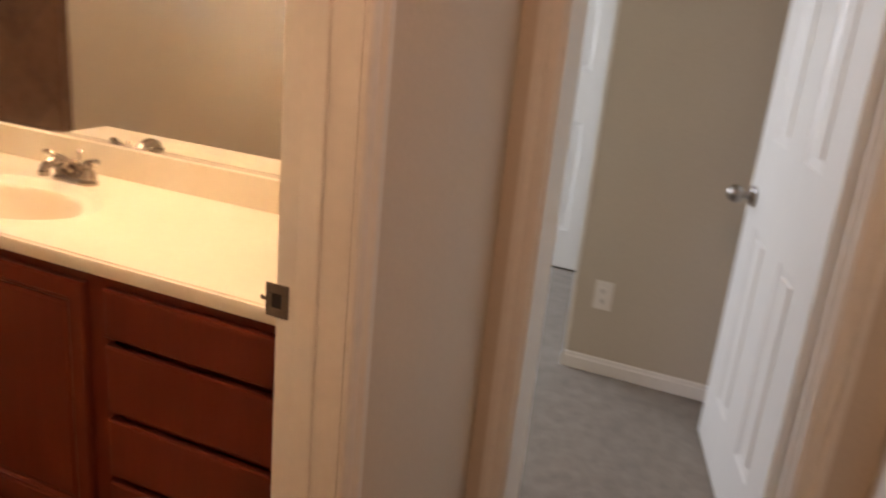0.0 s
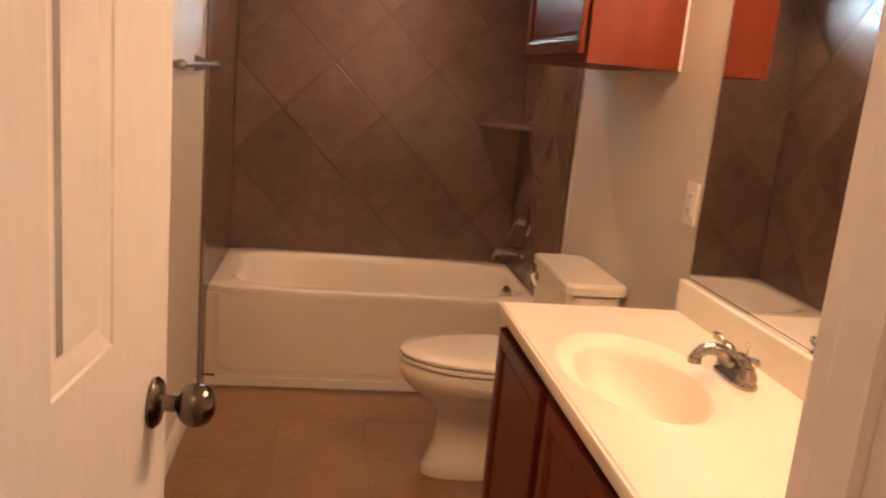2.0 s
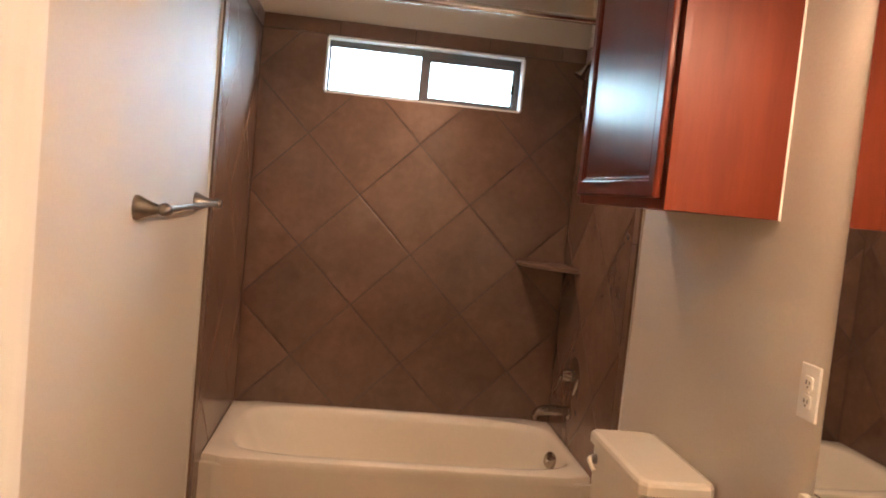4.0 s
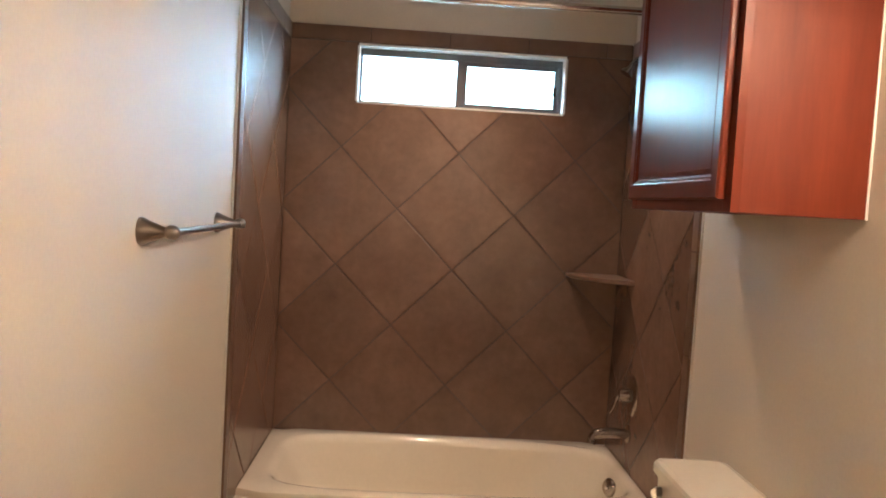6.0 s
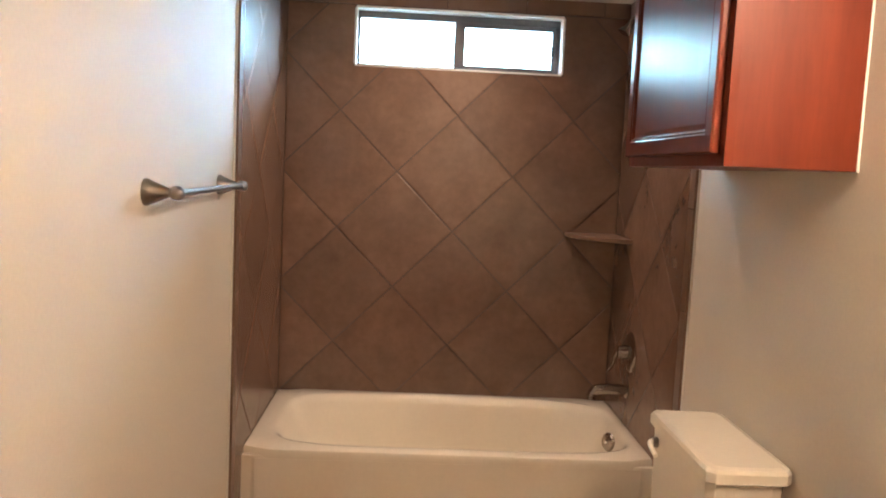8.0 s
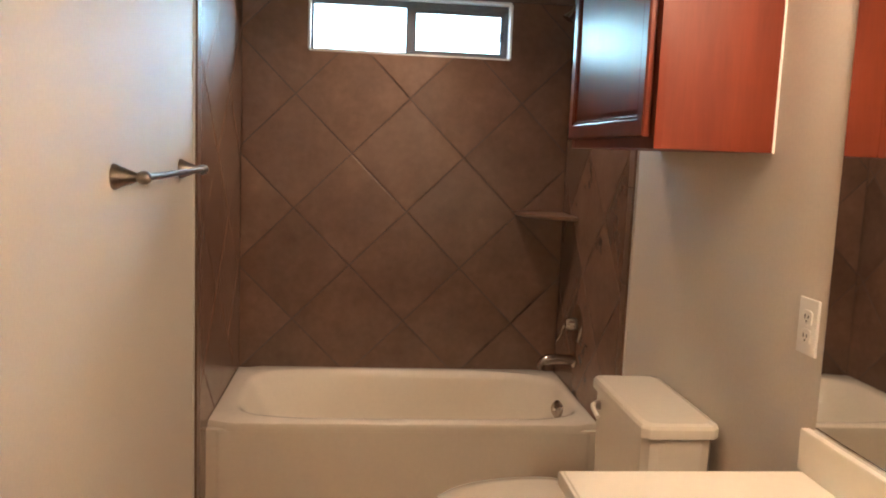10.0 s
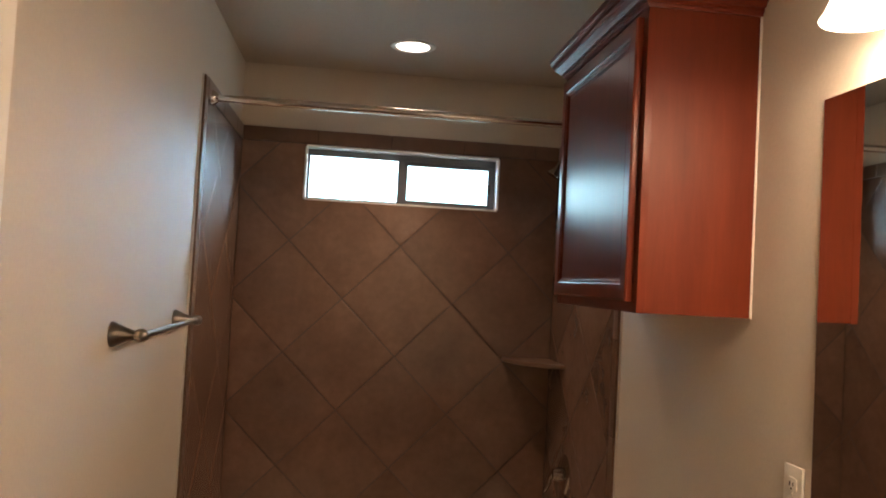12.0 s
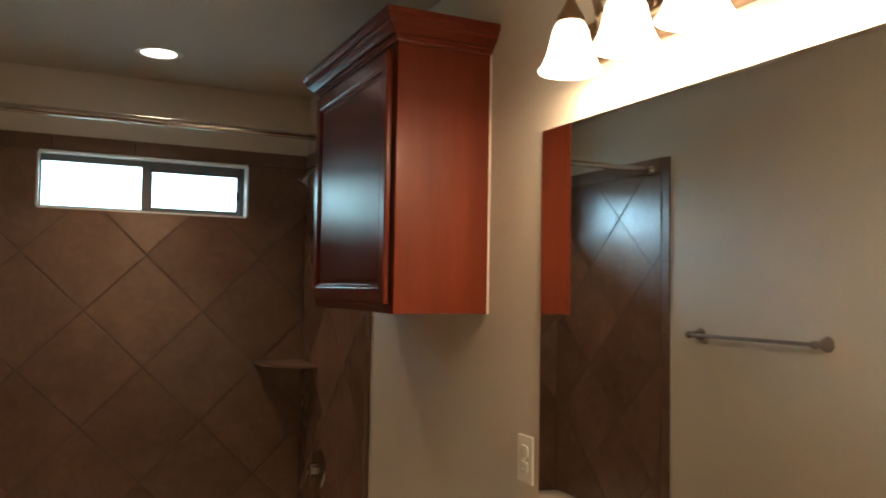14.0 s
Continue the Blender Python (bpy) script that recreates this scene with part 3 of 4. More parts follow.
hd = part("head", lathe([(0.001, 0.03), (0.012, 0.03), (0.014, 0.01), (0.030, -0.018), (0.033, -0.026), (0.001, -0.027)]), SATIN, sh, smooth=True)
hd.matrix_basis = pose(-0.084, 0, -0.026, 0, 32, 0) @ Matrix.Scale(0.8, 4)
# corner shelf
loops = [[(W - 0.012, YB - 0.012, z), *[(W - 0.012 - (0.225 - i) * math.cos(radians(a)), YB - 0.012 - (0.28 - i) * math.sin(radians(a)), z) for a in (0, 11, 22, 34, 45, 56, 68, 79, 90)]] for i, z in
         ((0.004, 1.158), (0.0, 1.161), (0.0, 1.172), (0.005, 1.175))]
tagged(part("corner_shelf", loft(loops, True, True), TRIM_TILE), "brown tile corner shelf in the shower", "corner shelf")

# shower rod
rod = thing("shower_rod", (W / 2, 2.20, 2.10), "chrome shower curtain rod across the tub alcove", "shower rod")
part("rod", tube([(-W / 2 + 0.02, 0, 0), (W / 2 - 0.02, 0, 0)], 0.0127, 18), CHROME, rod, smooth=True)
part("sleeve", tube([(-0.62, 0, 0), (0.16, 0, 0)], 0.0142, 18), CHROME, rod, smooth=True)
for s in (-1, 1):
    part("flange", lathe([(0.001, s * (W / 2 - 0.009)), (0.027, s * (W / 2 - 0.009)), (0.027, s * (W / 2 - 0.018)), (0.016, s * (W / 2 - 0.034)), (0.013, s * (W / 2 - 0.034))], "x"), CHROME, rod, smooth=True)

# ---- towel bar ----
tb = thing("towel_bar", (0, 1.570, 1.347), "brushed nickel towel bar with flared posts on the painted wall", "towel bar")
TBH = 0.32
part("bar", tube([(0.066, -TBH, 0), (0.066, TBH, 0)], 0.008, 16), NICKEL, tb, smooth=True)
for s in (-1, 1):
    part("post", lathe([(0.001, 0.0), (0.029, 0.0), (0.029, 0.006), (0.024, 0.016), (0.016, 0.036), (0.011, 0.050), (0.0105, 0.054)], "x", at=(0, s * TBH, 0)), NICKEL, tb, smooth=True)
    part("finial", lathe([(0.001, -0.017), (0.009, -0.015), (0.0145, -0.008), (0.016, 0.0), (0.0145, 0.008), (0.009, 0.015), (0.001, 0.017)], "x", at=(0.066, s * TBH, 0)), NICKEL, tb, smooth=True)

# ---- toilet ----
TY = 1.49
wc = thing("toilet", (1.10, TY, 0), "almond-white toilet with closed lid between vanity and bathtub", "toilet")


def egg(nose, back, half, z, n=48, front=1.0):
    """An egg loop: its nose towards -x; front: under 1 for a squarer nose."""
    lp = []
    for i in range(n):
        a = 2 * math.pi * i / n
        c, s = math.cos(a), math.sin(a)
        rx = back if c > 0 else nose
        x = rx * math.copysign(abs(c) ** (0.75 if c > 0 else front), c)
        y = half * math.copysign(abs(s) ** (1.0 if c > 0 else 0.5 + front / 2), s)
        lp.append((x, y, z))
    return lp


BY = 0.03
bowl = loft([egg(0.225, 0.22, 0.078, 0.0, front=0.55), egg(0.226, 0.22, 0.079, 0.026, front=0.55), egg(0.216, 0.22, 0.073, 0.042, front=0.55), egg(0.194, 0.22, 0.066, 0.11, front=0.6), egg(0.182, 0.22, 0.064, 0.19, front=0.65),
             egg(0.196, 0.22, 0.078, 0.240, front=0.75), egg(0.255, 0.22, 0.134, 0.296, front=0.9), egg(0.304, 0.22, 0.172, 0.340), egg(0.326, 0.22, 0.187, 0.372), egg(0.330, 0.22, 0.189, 0.408), egg(0.324, 0.22, 0.185, 0.420),
             egg(0.30, 0.2, 0.165, 0.422)], True, True)
SZ = 0.423
seat = loft([egg(0.322, 0.13, 0.184, SZ), egg(0.332, 0.13, 0.190, SZ + 0.003), egg(0.334, 0.13, 0.192, SZ + 0.011), egg(0.330, 0.13, 0.189, SZ + 0.018), egg(0.30, 0.12, 0.165, SZ + 0.020)], True, True)
lid = loft([egg(0.322, 0.125, 0.184, SZ + 0.023), egg(0.332, 0.13, 0.191, SZ + 0.026), egg(0.332, 0.13, 0.191, SZ + 0.033), egg(0.322, 0.125, 0.183, SZ + 0.040), egg(0.26, 0.1, 0.14, SZ + 0.046), egg(0.1, 0.05, 0.06, SZ + 0.049)], True, True)
for name, b, label in (("base", bowl, ""), ("seat", seat, "glossy seat"), ("lid", lid, "closed lid")):
    b.transform(Matrix.Translation((0, BY, 0)))
    part(name, b, PORCELAIN, wc, label, smooth=True)
for s in (-1, 1):
    part("seat_hinge", box(0.118, BY + s * 0.075 - 0.02, SZ, 0.15, BY + s * 0.075 + 0.02, SZ + 0.04, 0.006), PORCELAIN, wc)
    part("bolt_cap", lathe([(0.016, 0.0), (0.016, 0.016), (0.010, 0.026), (0.001, 0.028)], at=(0.06, BY + s * 0.092, 0)), PORCELAIN, wc, smooth=True)
TX0, TX1 = 0.163, 0.345
part("tank", loft([rounded((TX0 + TX1) / 2 + 0.004, 0, 0.082, 0.205, 0.03, 0.385), rounded((TX0 + TX1) / 2 + 0.002, 0, 0.088, 0.212, 0.03, 0.41), rounded((TX0 + TX1) / 2, 0, 0.092, 0.220, 0.03, 0.742)], True, True), PORCELAIN, wc, smooth=False)
tx = (TX0 + TX1) / 2
part("tank_lid", loft([rounded(tx, 0, 0.094, 0.223, 0.03, 0.742), rounded(tx, 0, 0.102, 0.231, 0.03, 0.747), rounded(tx, 0, 0.102, 0.231, 0.03, 0.770), rounded(tx, 0, 0.098, 0.227, 0.03, 0.779),
                       rounded(tx, 0, 0.085, 0.212, 0.025, 0.782)], True, True), PORCELAIN, wc)
lv = part("flush_lever", tube(arc([(TX0 - 0.012, 0.165, 0.705), (TX0 - 0.022, 0.160, 0.706), (TX0 - 0.026, 0.13, 0.700), (TX0 - 0.024, 0.10, 0.690)], 5), [0.0095] * 4 + [0.0075] * 6 + [0.0065] * 6), PORCELAIN, wc, smooth=True)
part("lever_hub", lathe([(0.001, -0.014), (0.013, -0.014), (0.015, 0.0), (0.001, 0.0)], "x", at=(TX0, 0.165, 0.705)), NICKEL, wc, smooth=True)

# ---- vanity ----
VX, VY0, VY1, VH, VB = 0.972, -0.598, 0.868, 0.789, 0.155
van = thing("vanity_cabinet", (0, 0, 0), "dark cherry vanity cabinet with two doors and a stack of drawers", "vanity cabinet")
part("body", box(VX + 0.02, VY0, VB, W - 0.002, VY1, 0.66), CHERRY, van)
part("toe_kick", box(VX + 0.09, VY0, 0.0, W - 0.002, VY1 - 0.01, VB - 0.0005), CHERRY, van)
part("side_panel", box(VX + 0.002, VY1, VB, W - 0.002, VY1 + 0.006, VH), CHERRY, van)
# face frame
FV = [(VY0, VY0 + 0.06), (-0.116, -0.038), (0.372, 0.446), (VY1 - 0.045, VY1 + 0.006)]
for y0, y1 in FV:
    part("stile", box(VX, y0, VB, VX + 0.02, y1, VH, 0.001), CHERRY, van)
for z0, z1 in ((VB, VB + 0.035), (VH - 0.04, VH)):
    for (a, b), (c, d) in zip(FV, FV[1:]):
        part("rail", box(VX + 0.0008, b, z0, VX + 0.02, c, z1), CHERRY, van)


def cabinet_door(parent, x, y0, y1, z0, z1):
    """An overlay door facing -x with a routed frame and a flat centre panel."""
    st, t = 0.052, 0.019
    at = lambda u, v, dd: (x - t - dd, u, v)
    steps = ((0.0, -t), (0.0, -0.004), (0.004, 0.0), (st - 0.014, 0.0), (st - 0.010, -0.003), (st - 0.006, -0.003), (st, -0.010), (st + 0.004, -0.010), (st + 0.012, -0.008), (st + 0.013, -0.008))
    loops = [[at(y0 + i, z0 + i, dd), at(y1 - i, z0 + i, dd), at(y1 - i, z1 - i, dd), at(y0 + i, z1 - i, dd)] for i, dd in steps]
    return part("door", loft(loops, True, True), CHERRY, parent)


cabinet_door(van, VX - 0.001, 0.434, VY1 - 0.012, VB + 0.015, VH - 0.028)
cabinet_door(van, VX - 0.001, -0.050, 0.384, VB + 0.015, VH - 0.028)
for z0, z1 in ((0.655, VH - 0.028), (0.485, 0.637), (0.330, 0.467), (VB + 0.015, 0.312)):
    loops = [[(VX - 0.001 - d, VY0 + 0.03 + i, z0 + i), (VX - 0.001 - d, -0.104 - i, z0 + i), (VX - 0.001 - d, -0.104 - i, z1 - i), (VX - 0.001 - d, VY0 + 0.03 + i, z1 - i)] for i, d in
             ((0, 0), (0, 0.014), (0.003, 0.018), (0.010, 0.019))]
    part("drawer_front", loft(loops, True, True), CHERRY, van)

# countertop with the moulded basin
TOPX, TOPZ, SPL = 0.948, 0.822, 0.908
TY0, TY1 = VY0, 0.895
top = thing("basin_countertop", (0, 0, 0), "cream cultured marble vanity top with a moulded oval basin", "countertop")
bx, by, rx, ry = 1.146, 0.390, 0.152, 0.242
N = 72
back_x = W - 0.002


def rect_loop(x0, y0, x1, y1, z):
    lp = []
    for i in range(N):
        a = 2 * math.pi * (i + 0.5) / N
        c, s = math.cos(a), math.sin(a)
        k = min((x1 - bx if c > 0 else bx - x0) / max(abs(c), 1e-9), (y1 - by if s > 0 else by - y0) / max(abs(s), 1e-9))
        lp.append((bx + c * k, by + s * k, z))
    for cxx, cyy in ((x0, y0), (x0, y1), (x1, y0), (x1, y1)):
        j = min(range(N), key=lambda q: (lp[q][0] - cxx) ** 2 + (lp[q][1] - cyy) ** 2)
        lp[j] = (cxx, cyy, z)
    return lp


def oval(kx, ky, z, dx=0.0):
    return [(bx + dx + rx * kx * math.cos(2 * math.pi * (i + 0.5) / N), by + ry * ky * math.sin(2 * math.pi * (i + 0.5) / N), z) for i in range(N)]


loops = [rect_loop(TOPX + 0.003, TY0, back_x, TY1 - 0.003, VH), rect_loop(TOPX, TY0, back_x, TY1, VH + 0.004), rect_loop(TOPX, TY0, back_x, TY1, TOPZ - 0.007),
         rect_loop(TOPX + 0.002, TY0, back_x, TY1 - 0.002, TOPZ - 0.0035), rect_loop(TOPX + 0.007, TY0, back_x, TY1 - 0.007, TOPZ - 0.0035), rect_loop(TOPX + 0.010, TY0, back_x, TY1 - 0.010, TOPZ),
         oval(1.16, 1.12, TOPZ), oval(1.12, 1.09, TOPZ + 0.004), oval(1.07, 1.06, TOPZ + 0.0035), oval(1.02, 1.02, TOPZ - 0.001), oval(0.97, 0.98, TOPZ - 0.006), oval(0.90, 0.92, TOPZ - 0.009), oval(0.85, 0.88, TOPZ - 0.012),
         oval(0.82, 0.85, TOPZ - 0.020), oval(0.79, 0.82, TOPZ - 0.040), oval(0.73, 0.76, TOPZ - 0.075), oval(0.60, 0.62, TOPZ - 0.110), oval(0.40, 0.40, TOPZ - 0.132, 0.01), oval(0.16, 0.10, TOPZ - 0.138, 0.02)]
part("slab", loft(loops, False, True), MARBLE, top, smooth=True)
part("backsplash", box(W - 0.022, TY0, TOPZ, W - 0.002, TY1 + 0.006, SPL, 0.004), MARBLE, top)
part("drain", lathe([(0.001, 0), (0.021, 0), (0.023, 0.002), (0.018, 0.006), (0.001, 0.006)], at=(bx + 0.02, by, TOPZ - 0.137)), CHROME, top, smooth=True)

# faucet
fa = thing("faucet", (1.352, 0.385, TOPZ), "brushed nickel two-handle basin faucet with an arched spout", "faucet")
part("base", loft([rounded(0, 0, 0.028, 0.082, 0.028, 0.0), rounded(0, 0, 0.028, 0.082, 0.028, 0.008), rounded(0, 0, 0.024, 0.078, 0.024, 0.013), rounded(0, 0, 0.021, 0.072, 0.021, 0.024), rounded(0, 0, 0.016, 0.066, 0.016, 0.028)], True, True), SATIN, fa, smooth=True)
part("column", lathe([(0.024, 0.02), (0.023, 0.034), (0.017, 0.046), (0.019, 0.052), (0.019, 0.060), (0.012, 0.068), (0.001, 0.070)], at=(0.004, 0, 0)), SATIN, fa, smooth=True)
part("spout", tube(arc([(0.004, 0, 0.030), (-0.018, 0, 0.052), (-0.048, 0, 0.072), (-0.080, 0, 0.077), (-0.104, 0, 0.067), (-0.113, 0, 0.050)], 6),
                   [0.021] * 6 + [0.019] * 6 + [0.017] * 6 + [0.0155] * 6 + [0.0145] * 7), SATIN, fa, smooth=True)
part("aerator", lathe([(0.001, 0.040), (0.0165, 0.040), (0.0170, 0.054), (0.001, 0.056)], at=(-0.114, 0, 0)), SATIN, fa, smooth=True)
part("lift_rod", tube([(0.022, 0, 0.05), (0.022, 0, 0.086)], 0.0032), SATIN, fa, smooth=True)
part("lift_knob", lathe([(0.001, 0.084), (0.007, 0.087), (0.008, 0.094), (0.001, 0.101)], at=(0.022, 0, 0)), SATIN, fa, smooth=True)
for s in (-1, 1):
    h = part("handle", lathe([(0.024, 0.018), (0.023, 0.032), (0.017, 0.042), (0.0165, 0.050), (0.020, 0.055), (0.019, 0.064), (0.011, 0.074), (0.001, 0.077)], at=(0, s * 0.054, 0)), SATIN, fa, smooth=True)
    part("lever", tube(arc([(0.0, s * 0.054, 0.068), (-0.004, s * 0.072, 0.072), (-0.010, s * 0.094, 0.078), (-0.014, s * 0.112, 0.081)], 5), [0.010] * 4 + [0.0075] * 4 + [0.011] * 5 + [0.006] * 3), SATIN, h, smooth=True)

fa.scale = (0.84, 0.84, 0.84)

# mirror
MY0, MY1, MZ0, MZ1 = -0.55, 0.872, SPL + 0.008, 1.913
mir = thing("mirror", (W, (MY0 + MY1) / 2, MZ0), "large frameless wall mirror above the vanity", "mirror")
part("glass", local(mir, box(W - 0.007, MY0, MZ0, W - 0.002, MY1, MZ1)), MIRROR, mir)
part("edge_channel", local(mir, box(W - 0.009, MY0, SPL + 0.001, W - 0.001, MY1, MZ0 + 0.002)), CHROME, mir, "thin metal channel")

# outlets


def outlet(name, at, rz, label):
    o = thing(name, at, label, "outlet")
    o.matrix_basis = pose(*at, 0, 0, rz)
    part("plate", box(-0.035, -0.006, -0.058, 0.035, 0, 0.058, 0.003), PLASTIC, o)
    for s in (-1, 1):
        f = part("socket", loft([rounded(0, 0, 0.0165, 0.0145, 0.008, 0.0), rounded(0, 0, 0.0165, 0.0145, 0.008, 0.0025), rounded(0, 0, 0.015, 0.013, 0.007, 0.003)], True, True, ), PLASTIC, o)
        f.matrix_basis = pose(0, -0.0055, s * 0.0195, 90, 0, 0)
        for k, w in ((-0.006, 0.0095), (0.006, 0.0075)):
            part("slot", box(k - 0.0011, -0.0095, s * 0.0195 + 0.001 - w / 2, k + 0.0011, -0.0082, s * 0.0195 + 0.001 + w / 2), DARK, o)
        part("ground_hole", lathe([(0.001, -0.0093), (0.0022, -0.0093), (0.0022, -0.0082), (0.001, -0.0082)], "y", 10, at=(0, 0, s * 0.0195 - 0.0085)), DARK, o)
    part("screw", lathe([(0.001, -0.0075), (0.003, -0.0072), (0.003, -0.0055), (0.001, -0.0055)], "y", 12), PLASTIC, o)
    return o


outlet("outlet", (W, 0.94, 1.108), -90, "white duplex outlet on the wall beside the mirror")
outlet("outlet", (2.76, -0.792, 0.325), -90, "white duplex outlet low on the greige wall")

# ---- wall cabinet ----
CX, CY0, CY1, CZ0, CZ1 = 1.185, 1.148, 1.86, 1.457, 2.185
wcab = thing("wall_cabinet", (0, 0, 0), "cherry wall cabinet with crown moulding above the toilet", "wall cabinet")
part("body", box(CX + 0.019, CY0 + 0.001, CZ0 + 0.012, W - 0.002, CY1, CZ1), CHERRY_SIDE, wcab, "orange-red cherry veneer side")
part("bottom", box(CX + 0.02, CY0 + 0.001, CZ0 + 0.001, W - 0.003, CY1, CZ0 + 0.012), CHERRY_SIDE, wcab)
for y0, y1 in ((CY0, CY0 + 0.04), (CY1 - 0.04, CY1)):
    part("stile", box(CX, y0, CZ0, CX + 0.019, y1, CZ1, 0.001), CHERRY, wcab)
for z0, z1 in ((CZ0, CZ0 + 0.04), (CZ1 - 0.04, CZ1)):
    part("rail", box(CX + 0.0008, CY0 + 0.04, z0 + 0.0006, CX + 0.019, CY1 - 0.04, z1), CHERRY, wcab)
part("frame_panel", box(CX + 0.012, CY0 + 0.04, CZ0 + 0.04, CX + 0.019, CY1 - 0.04, CZ1 - 0.04), CHERRY, wcab)
cabinet_door(wcab, CX - 0.001, CY0 + 0.026, CY1 - 0.026, CZ0 + 0.026, CZ1 - 0.03)
part("caulk_bead", box(W - 0.006, CY0 - 0.0025, CZ0, W - 0.001, CY0 + 0.0005, CZ1 + 0.05, 0.001), TRIM, wcab, "pale caulk line along the wall")
prof = ((0.0, 0.0), (0.005, 0.0), (0.007, 0.007), (0.011, 0.009), (0.011, 0.017), (0.018, 0.019), (0.024, 0.026), (0.036, 0.036), (0.038, 0.045), (0.044, 0.047), (0.045, 0.055), (0.050, 0.059), (0.050, 0.074), (0.0, 0.074))
loops = [[(W - 0.002, CY0 - o, CZ1 - 0.012 + z) for o, z in prof], [(CX - o, CY0 - o, CZ1 - 0.012 + z) for o, z in prof],
         [(CX - o, CY1 + o, CZ1 - 0.012 + z) for o, z in prof], [(W - 0.002, CY1 + o, CZ1 - 0.012 + z) for o, z in prof]]
part("crown_moulding", loft(loops, True, True), CHERRY, wcab)
part("top_board", box(CX + 0.002, CY0 + 0.002, CZ1, W - 0.002, CY1 - 0.002, CZ1 + 0.012), CHERRY_SIDE, wcab)

# ---- vanity light ----
vl = thing("vanity_light", (W, 0.335, 2.142), "bronze vanity light with a row of lit frosted bell shades", "vanity light")
part("backplate", box(-0.020, -0.37, -0.120, -0.001, 0.37, -0.025, 0.008, 3), BRONZE_LAMP, vl)
part("rail", tube([(-0.030, -0.36, -0.072), (-0.030, 0.36, -0.072)], 0.010), BRONZE_LAMP, vl, smooth=True)
for k, sy in enumerate(SHADES_Y):
    dy, dx = sy - 0.335, LAMP_X - W
    part("arm", tube(arc([(-0.028, dy, -0.09), (-0.040, dy, 0.0), (-0.075, dy, 0.05), (-0.112, dy, 0.045), (dx, dy, 0.01), (dx, dy, -0.03)], 6), 0.0055), BRONZE_LAMP, vl, smooth=True)
    part("fitter", lathe([(0.007, 0.0), (0.012, -0.010), (0.021, -0.028), (0.029, -0.040), (0.031, -0.052), (0.001, -0.052)], at=(dx, dy, 0)), BRONZE_LAMP, vl, smooth=True)
    prof = [(0.027, -0.050), (0.036, -0.058), (0.044, -0.075), (0.049, -0.095), (0.056, -0.120), (0.066, -0.142), (0.076, -0.155), (0.074, -0.157), (0.063, -0.142), (0.053, -0.119), (0.046, -0.094), (0.041, -0.075), (0.033, -0.060), (0.025, -0.052)]
    loops = [[(dx + 0.89 * r * math.cos(2 * math.pi * i / 32), dy + 0.89 * r * math.sin(2 * math.pi * i / 32), z) for i in range(32)] for r, z in prof]
    part("shade", loft(loops), GLOW_SHADE, vl, "frosted bell glass, lit", smooth=True)
    if k < 3:
        my = dy - 0.095
        part("scroll", tube(arc([(-0.028, my, -0.05), (-0.05, my + 0.01, 0.02), (-0.085, my + 0.015, 0.035), (-0.105, my, -0.01), (-0.100, my - 0.005, -0.05)], 6), 0.004), BRONZE_LAMP, vl, smooth=True)
        part("finial", lathe([(0.003, -0.045), (0.007, -0.055), (0.009, -0.066), (0.004, -0.078), (0.001, -0.092)], at=(-0.100, my - 0.005, 0)), BRONZE_LAMP, vl, smooth=True)

# ---- recessed ceiling light ----
rl = thing("recessed_light", (0.72, 2.53, CEIL), "round recessed ceiling light, lit, with white trim ring", "ceiling light")
part("trim_ring", lathe([(0.066, -0.002), (0.068, -0.007), (0.088, -0.006), (0.093, -0.001), (0.001, -0.001)], n=40), TRIM, rl, smooth=True)
part("lens", lathe([(0.001, -0.004), (0.065, -0.004), (0.065, -0.002), (0.001, -0.002)], n=40), GLOW_CAN, rl)

# ---- tiles, last ----


def clip(poly, n, d):
    """The part of a convex polygon where n . p <= d."""
    out = []
    for i, a in enumerate(poly):
        b = poly[(i + 1) % len(poly)]
        da, db = n[0] * a[0] + n[1] * a[1] - d, n[0] * b[0] + n[1] * b[1] - d
        if da <= 0:
            out.append(a)
        if (da < 0 < db) or (db < 0 < da):
            t = da / (da - db)
            out.append((a[0] + (b[0] - a[0]) * t, a[1] + (b[1] - a[1]) * t))
    return out


def clip_rect(poly, u0, v0, u1, v1):
    for n, d in (((-1, 0), -u0), ((1, 0), u1), ((0, -1), -v0), ((0, 1), v1)):
        poly = clip(poly, n, d) if poly else poly
    return poly


def area(p):
    return 0.5 * abs(sum(a[0] * b[1] - b[0] * a[1] for a, b in zip(p, p[1:] + p[:1])))


def shrink(poly, k):
    mu, mv = sum(p[0] for p in poly) / len(poly), sum(p[1] for p in poly) / len(poly)
    out = []
    for u, v in poly:
        r = max(1e-6, math.hypot(u - mu, v - mv))
        f = max(0.2, 1 - k * 1.3 / r)
        out.append((mu + (u - mu) * f, mv + (v - mv) * f))
    return out


def tile_mesh(polys, at, thick, edge=0.004):
    bm = bmesh.new()
    for p in polys:
        inner = shrink(p, edge) if len(polys) == 1 else p
        rows = [[bm.verts.new(at(u, v, d)) for u, v in q] for q, d in ((p, 0.0), (p, thick - 0.0005), (inner, thick))]
        for a, b in zip(rows, rows[1:]):
            for i in range(len(a)):
                j = (i + 1) % len(a)
                bm.faces.new((a[i], a[j], b[j], b[i]))
        bm.faces.new(rows[-1])
    return bm


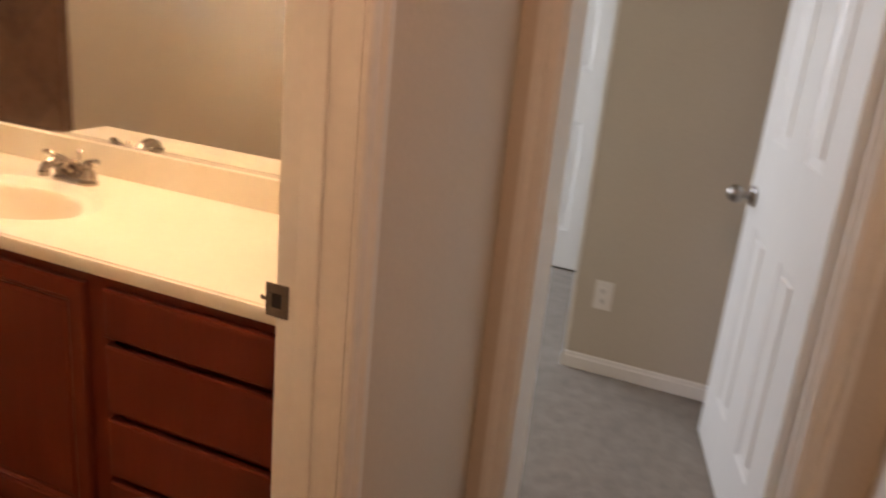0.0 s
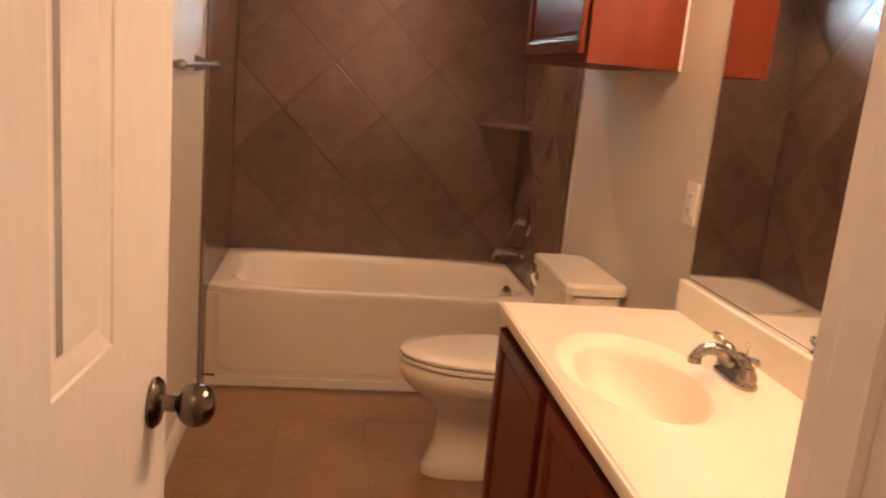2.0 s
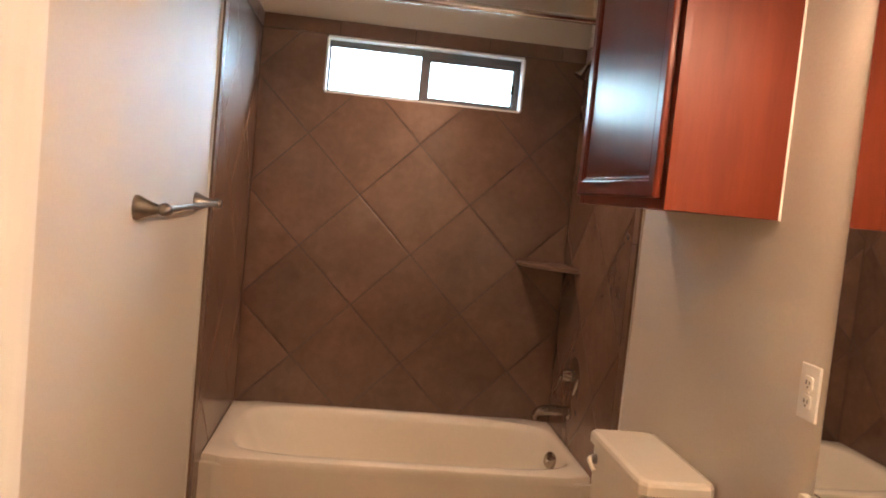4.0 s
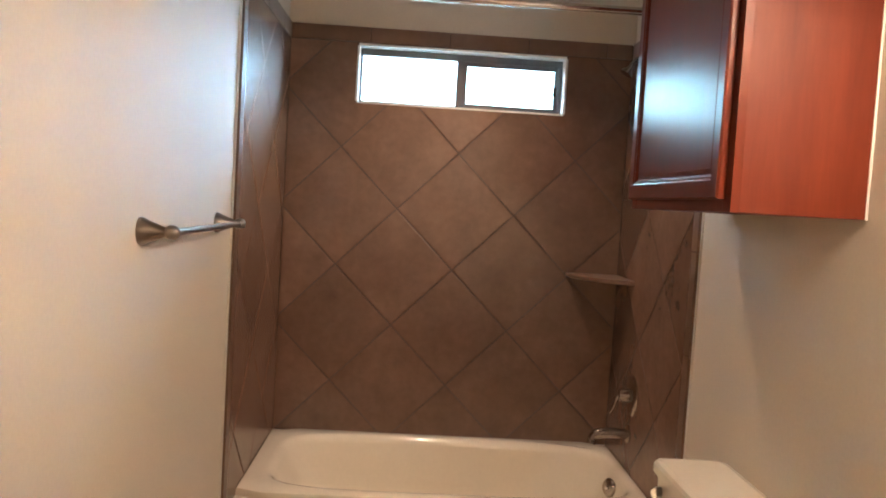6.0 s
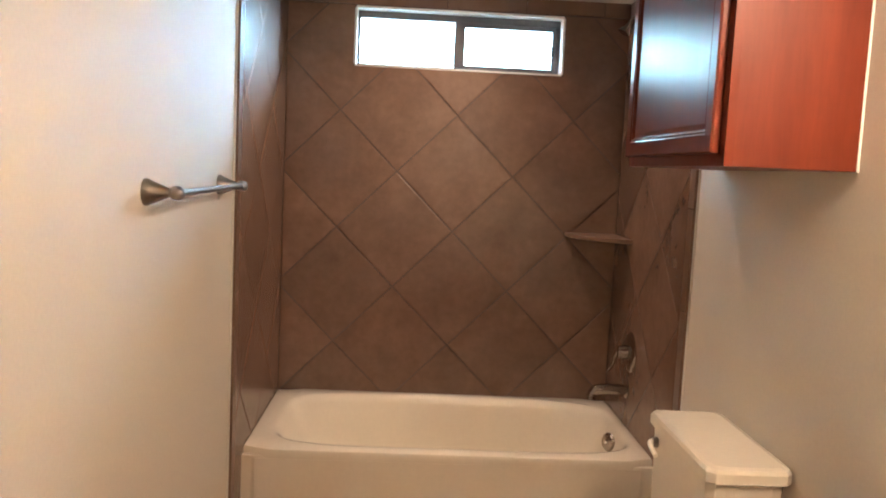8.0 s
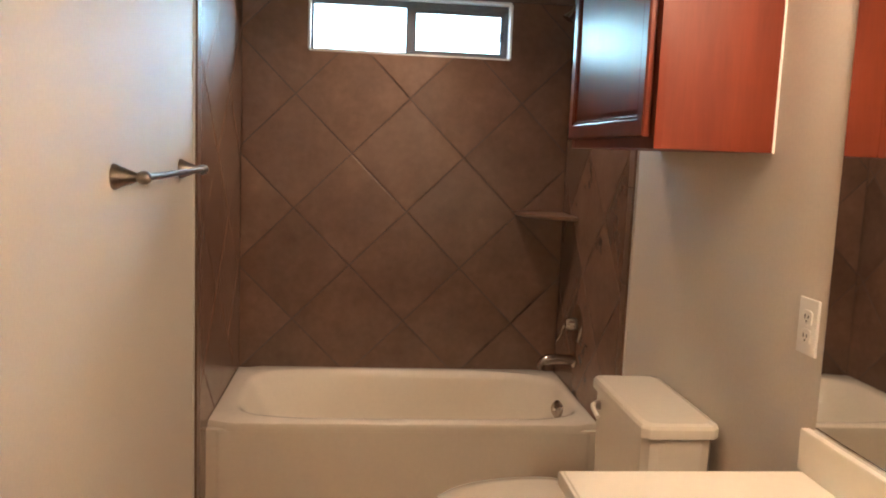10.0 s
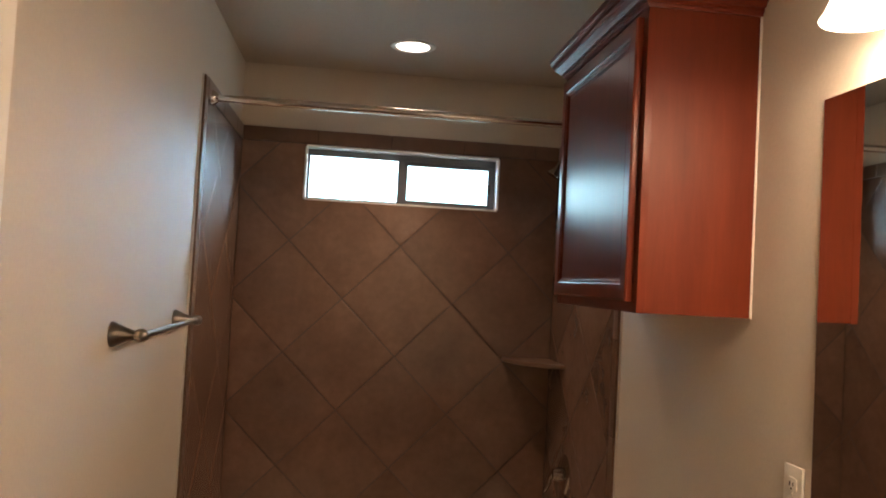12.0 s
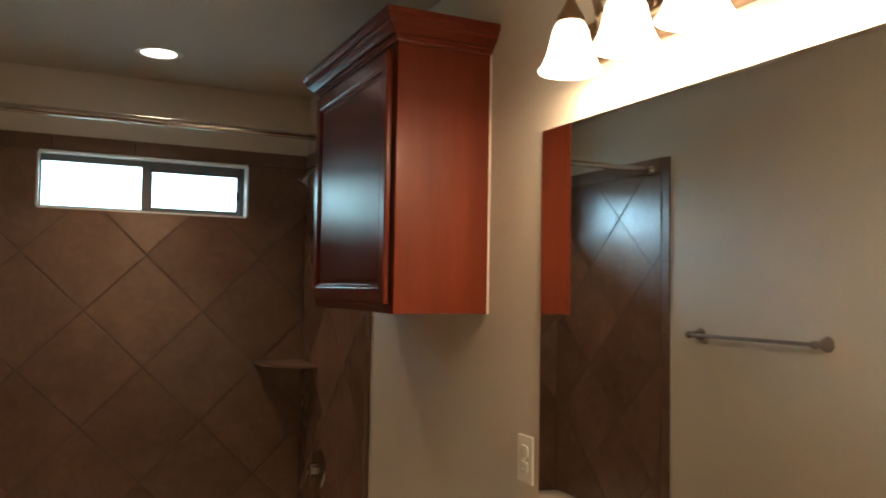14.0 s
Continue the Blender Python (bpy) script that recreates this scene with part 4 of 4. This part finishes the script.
def diagonal_tiles(parent, at, u0, v0, u1, v1, pu, pv, diag=0.498, joint=0.006, hole=None):
    h = diag / 2
    r = random.Random(5)
    for i in range(-9, 10):
        for j in range(-9, 10):
            if (i + j) % 2 == 0:
                continue
            cu, cv = pu + i * h, pv + j * h
            k = h - joint * 0.7071
            poly = clip_rect([(cu - k, cv), (cu, cv - k), (cu + k, cv), (cu, cv + k)], u0 + 0.001, v0 + 0.001, u1 - 0.001, v1 - 0.001)
            if len(poly) < 3 or area(poly) < 0.0006:
                continue
            polys = [poly]
            if hole:
                a, b, c, d = hole
                pieces = [clip_rect(poly, u0, v0, a, v1), clip_rect(poly, c, v0, u1, v1), clip_rect(poly, a, v0, c, b), clip_rect(poly, a, d, c, v1)]
                pieces = [q for q in pieces if len(q) > 2 and area(q) > 0.0002]
                if abs(sum(area(q) for q in pieces) - area(poly)) > 0.0004:
                    polys = pieces
                if not polys:
                    continue
            t = 0.0085 + r.uniform(-0.0006, 0.0008)
            part("tile", tile_mesh(polys, at, t), TILE, parent)


def strip_tiles(parent, at, u0, v0, u1, v1, along_u=True, length=0.333, thick=0.0105, joint=0.004):
    a, b = (u0, u1) if along_u else (v0, v1)
    x = a
    while x < b - 0.01:
        e = min(x + length, b)
        p = [(x, v0), (e - joint, v0), (e - joint, v1), (x, v1)] if along_u else [(u0, x), (u1, x), (u1, e - joint), (u0, e - joint)]
        part("trim_tile", tile_mesh([p], at, thick, 0.004), TRIM_TILE, parent)
        x = e


BAND = 0.061
tb_back = structure("tiling_back", box(0.0035, YB - 0.0098, TUB_TOP - 0.01, WX0, YB - 0.0005, TILE_TOP), GROUT, "brown stone-look tiles laid diagonally with dark grout")
bm = bmesh.new()
for x0, z0, x1, z1 in ((0.008, TUB_TOP - 0.01, WX0, TILE_TOP - 0.002), (WX1, TUB_TOP - 0.01, W - 0.008, TILE_TOP - 0.002), (WX0, TUB_TOP - 0.01, WX1, WZ0), (WX0, WZ1, WX1, TILE_TOP - 0.002)):
    box(x0, YB - 0.0098, z0, x1, YB - 0.0005, z1, bm=bm)
tb_back.data = mesh_of(bm, GROUT)
on_back = lambda u, v, d: (u, YB - 0.0032 - d, v)
diagonal_tiles(tb_back, on_back, 0.012, TUB_TOP - 0.008, W - 0.012, TILE_TOP - BAND - 0.004, 0.740, 1.652, hole=(WX0 - 0.007, WZ0 - 0.005, WX1 + 0.007, WZ1 + 0.007))
strip_tiles(tb_back, on_back, 0.012, TILE_TOP - BAND, W - 0.012, TILE_TOP)
for side, x, sg, ty in (("left", 0.0, 1, TILE_Y), ("right", W, -1, TILE_YR)):
    bm = box(min(x + sg * 0.0005, x + sg * 0.0098), ty + 0.004, 0.0, max(x + sg * 0.0005, x + sg * 0.0098), YB - 0.008, TILE_TOP - 0.002)
    tw = structure("tiling_" + side, bm, GROUT, "brown stone-look tiles laid diagonally beside the bathtub")
    on_side = lambda u, v, d, x=x, sg=sg: (x + sg * (0.0032 + d), u, v)
    diagonal_tiles(tw, on_side, ty + 0.055, 0.004, YB - 0.0125, TILE_TOP - BAND - 0.004, 2.44 if sg > 0 else 2.60, 1.89 if sg > 0 else 0.95)
    strip_tiles(tw, on_side, ty + 0.055, TILE_TOP - BAND, YB - 0.0125, TILE_TOP)
    strip_tiles(tw, on_side, ty, 0.004, ty + 0.051, TILE_TOP, along_u=False)

fl = bpy.data.objects["floor_bathroom"]
PITCH, FU, FV0 = 0.335, 0.354, 1.228
for i in range(-3, 5):
    for j in range(-7, 6):
        p = clip_rect([(FU + i * PITCH + 0.002, FV0 + j * PITCH + 0.002), (FU + (i + 1) * PITCH - 0.002, FV0 + j * PITCH + 0.002),
                       (FU + (i + 1) * PITCH - 0.002, FV0 + (j + 1) * PITCH - 0.002), (FU + i * PITCH + 0.002, FV0 + (j + 1) * PITCH - 0.002)], 0.001, Y_IN - 0.055, W - 0.001, TUB_Y + 0.004)
        if len(p) > 2 and area(p) > 0.0005:
            part("floor_tile", tile_mesh([p], lambda u, v, d: (u, v, -0.0085 + d), 0.0085), FLOOR_TILE, fl)
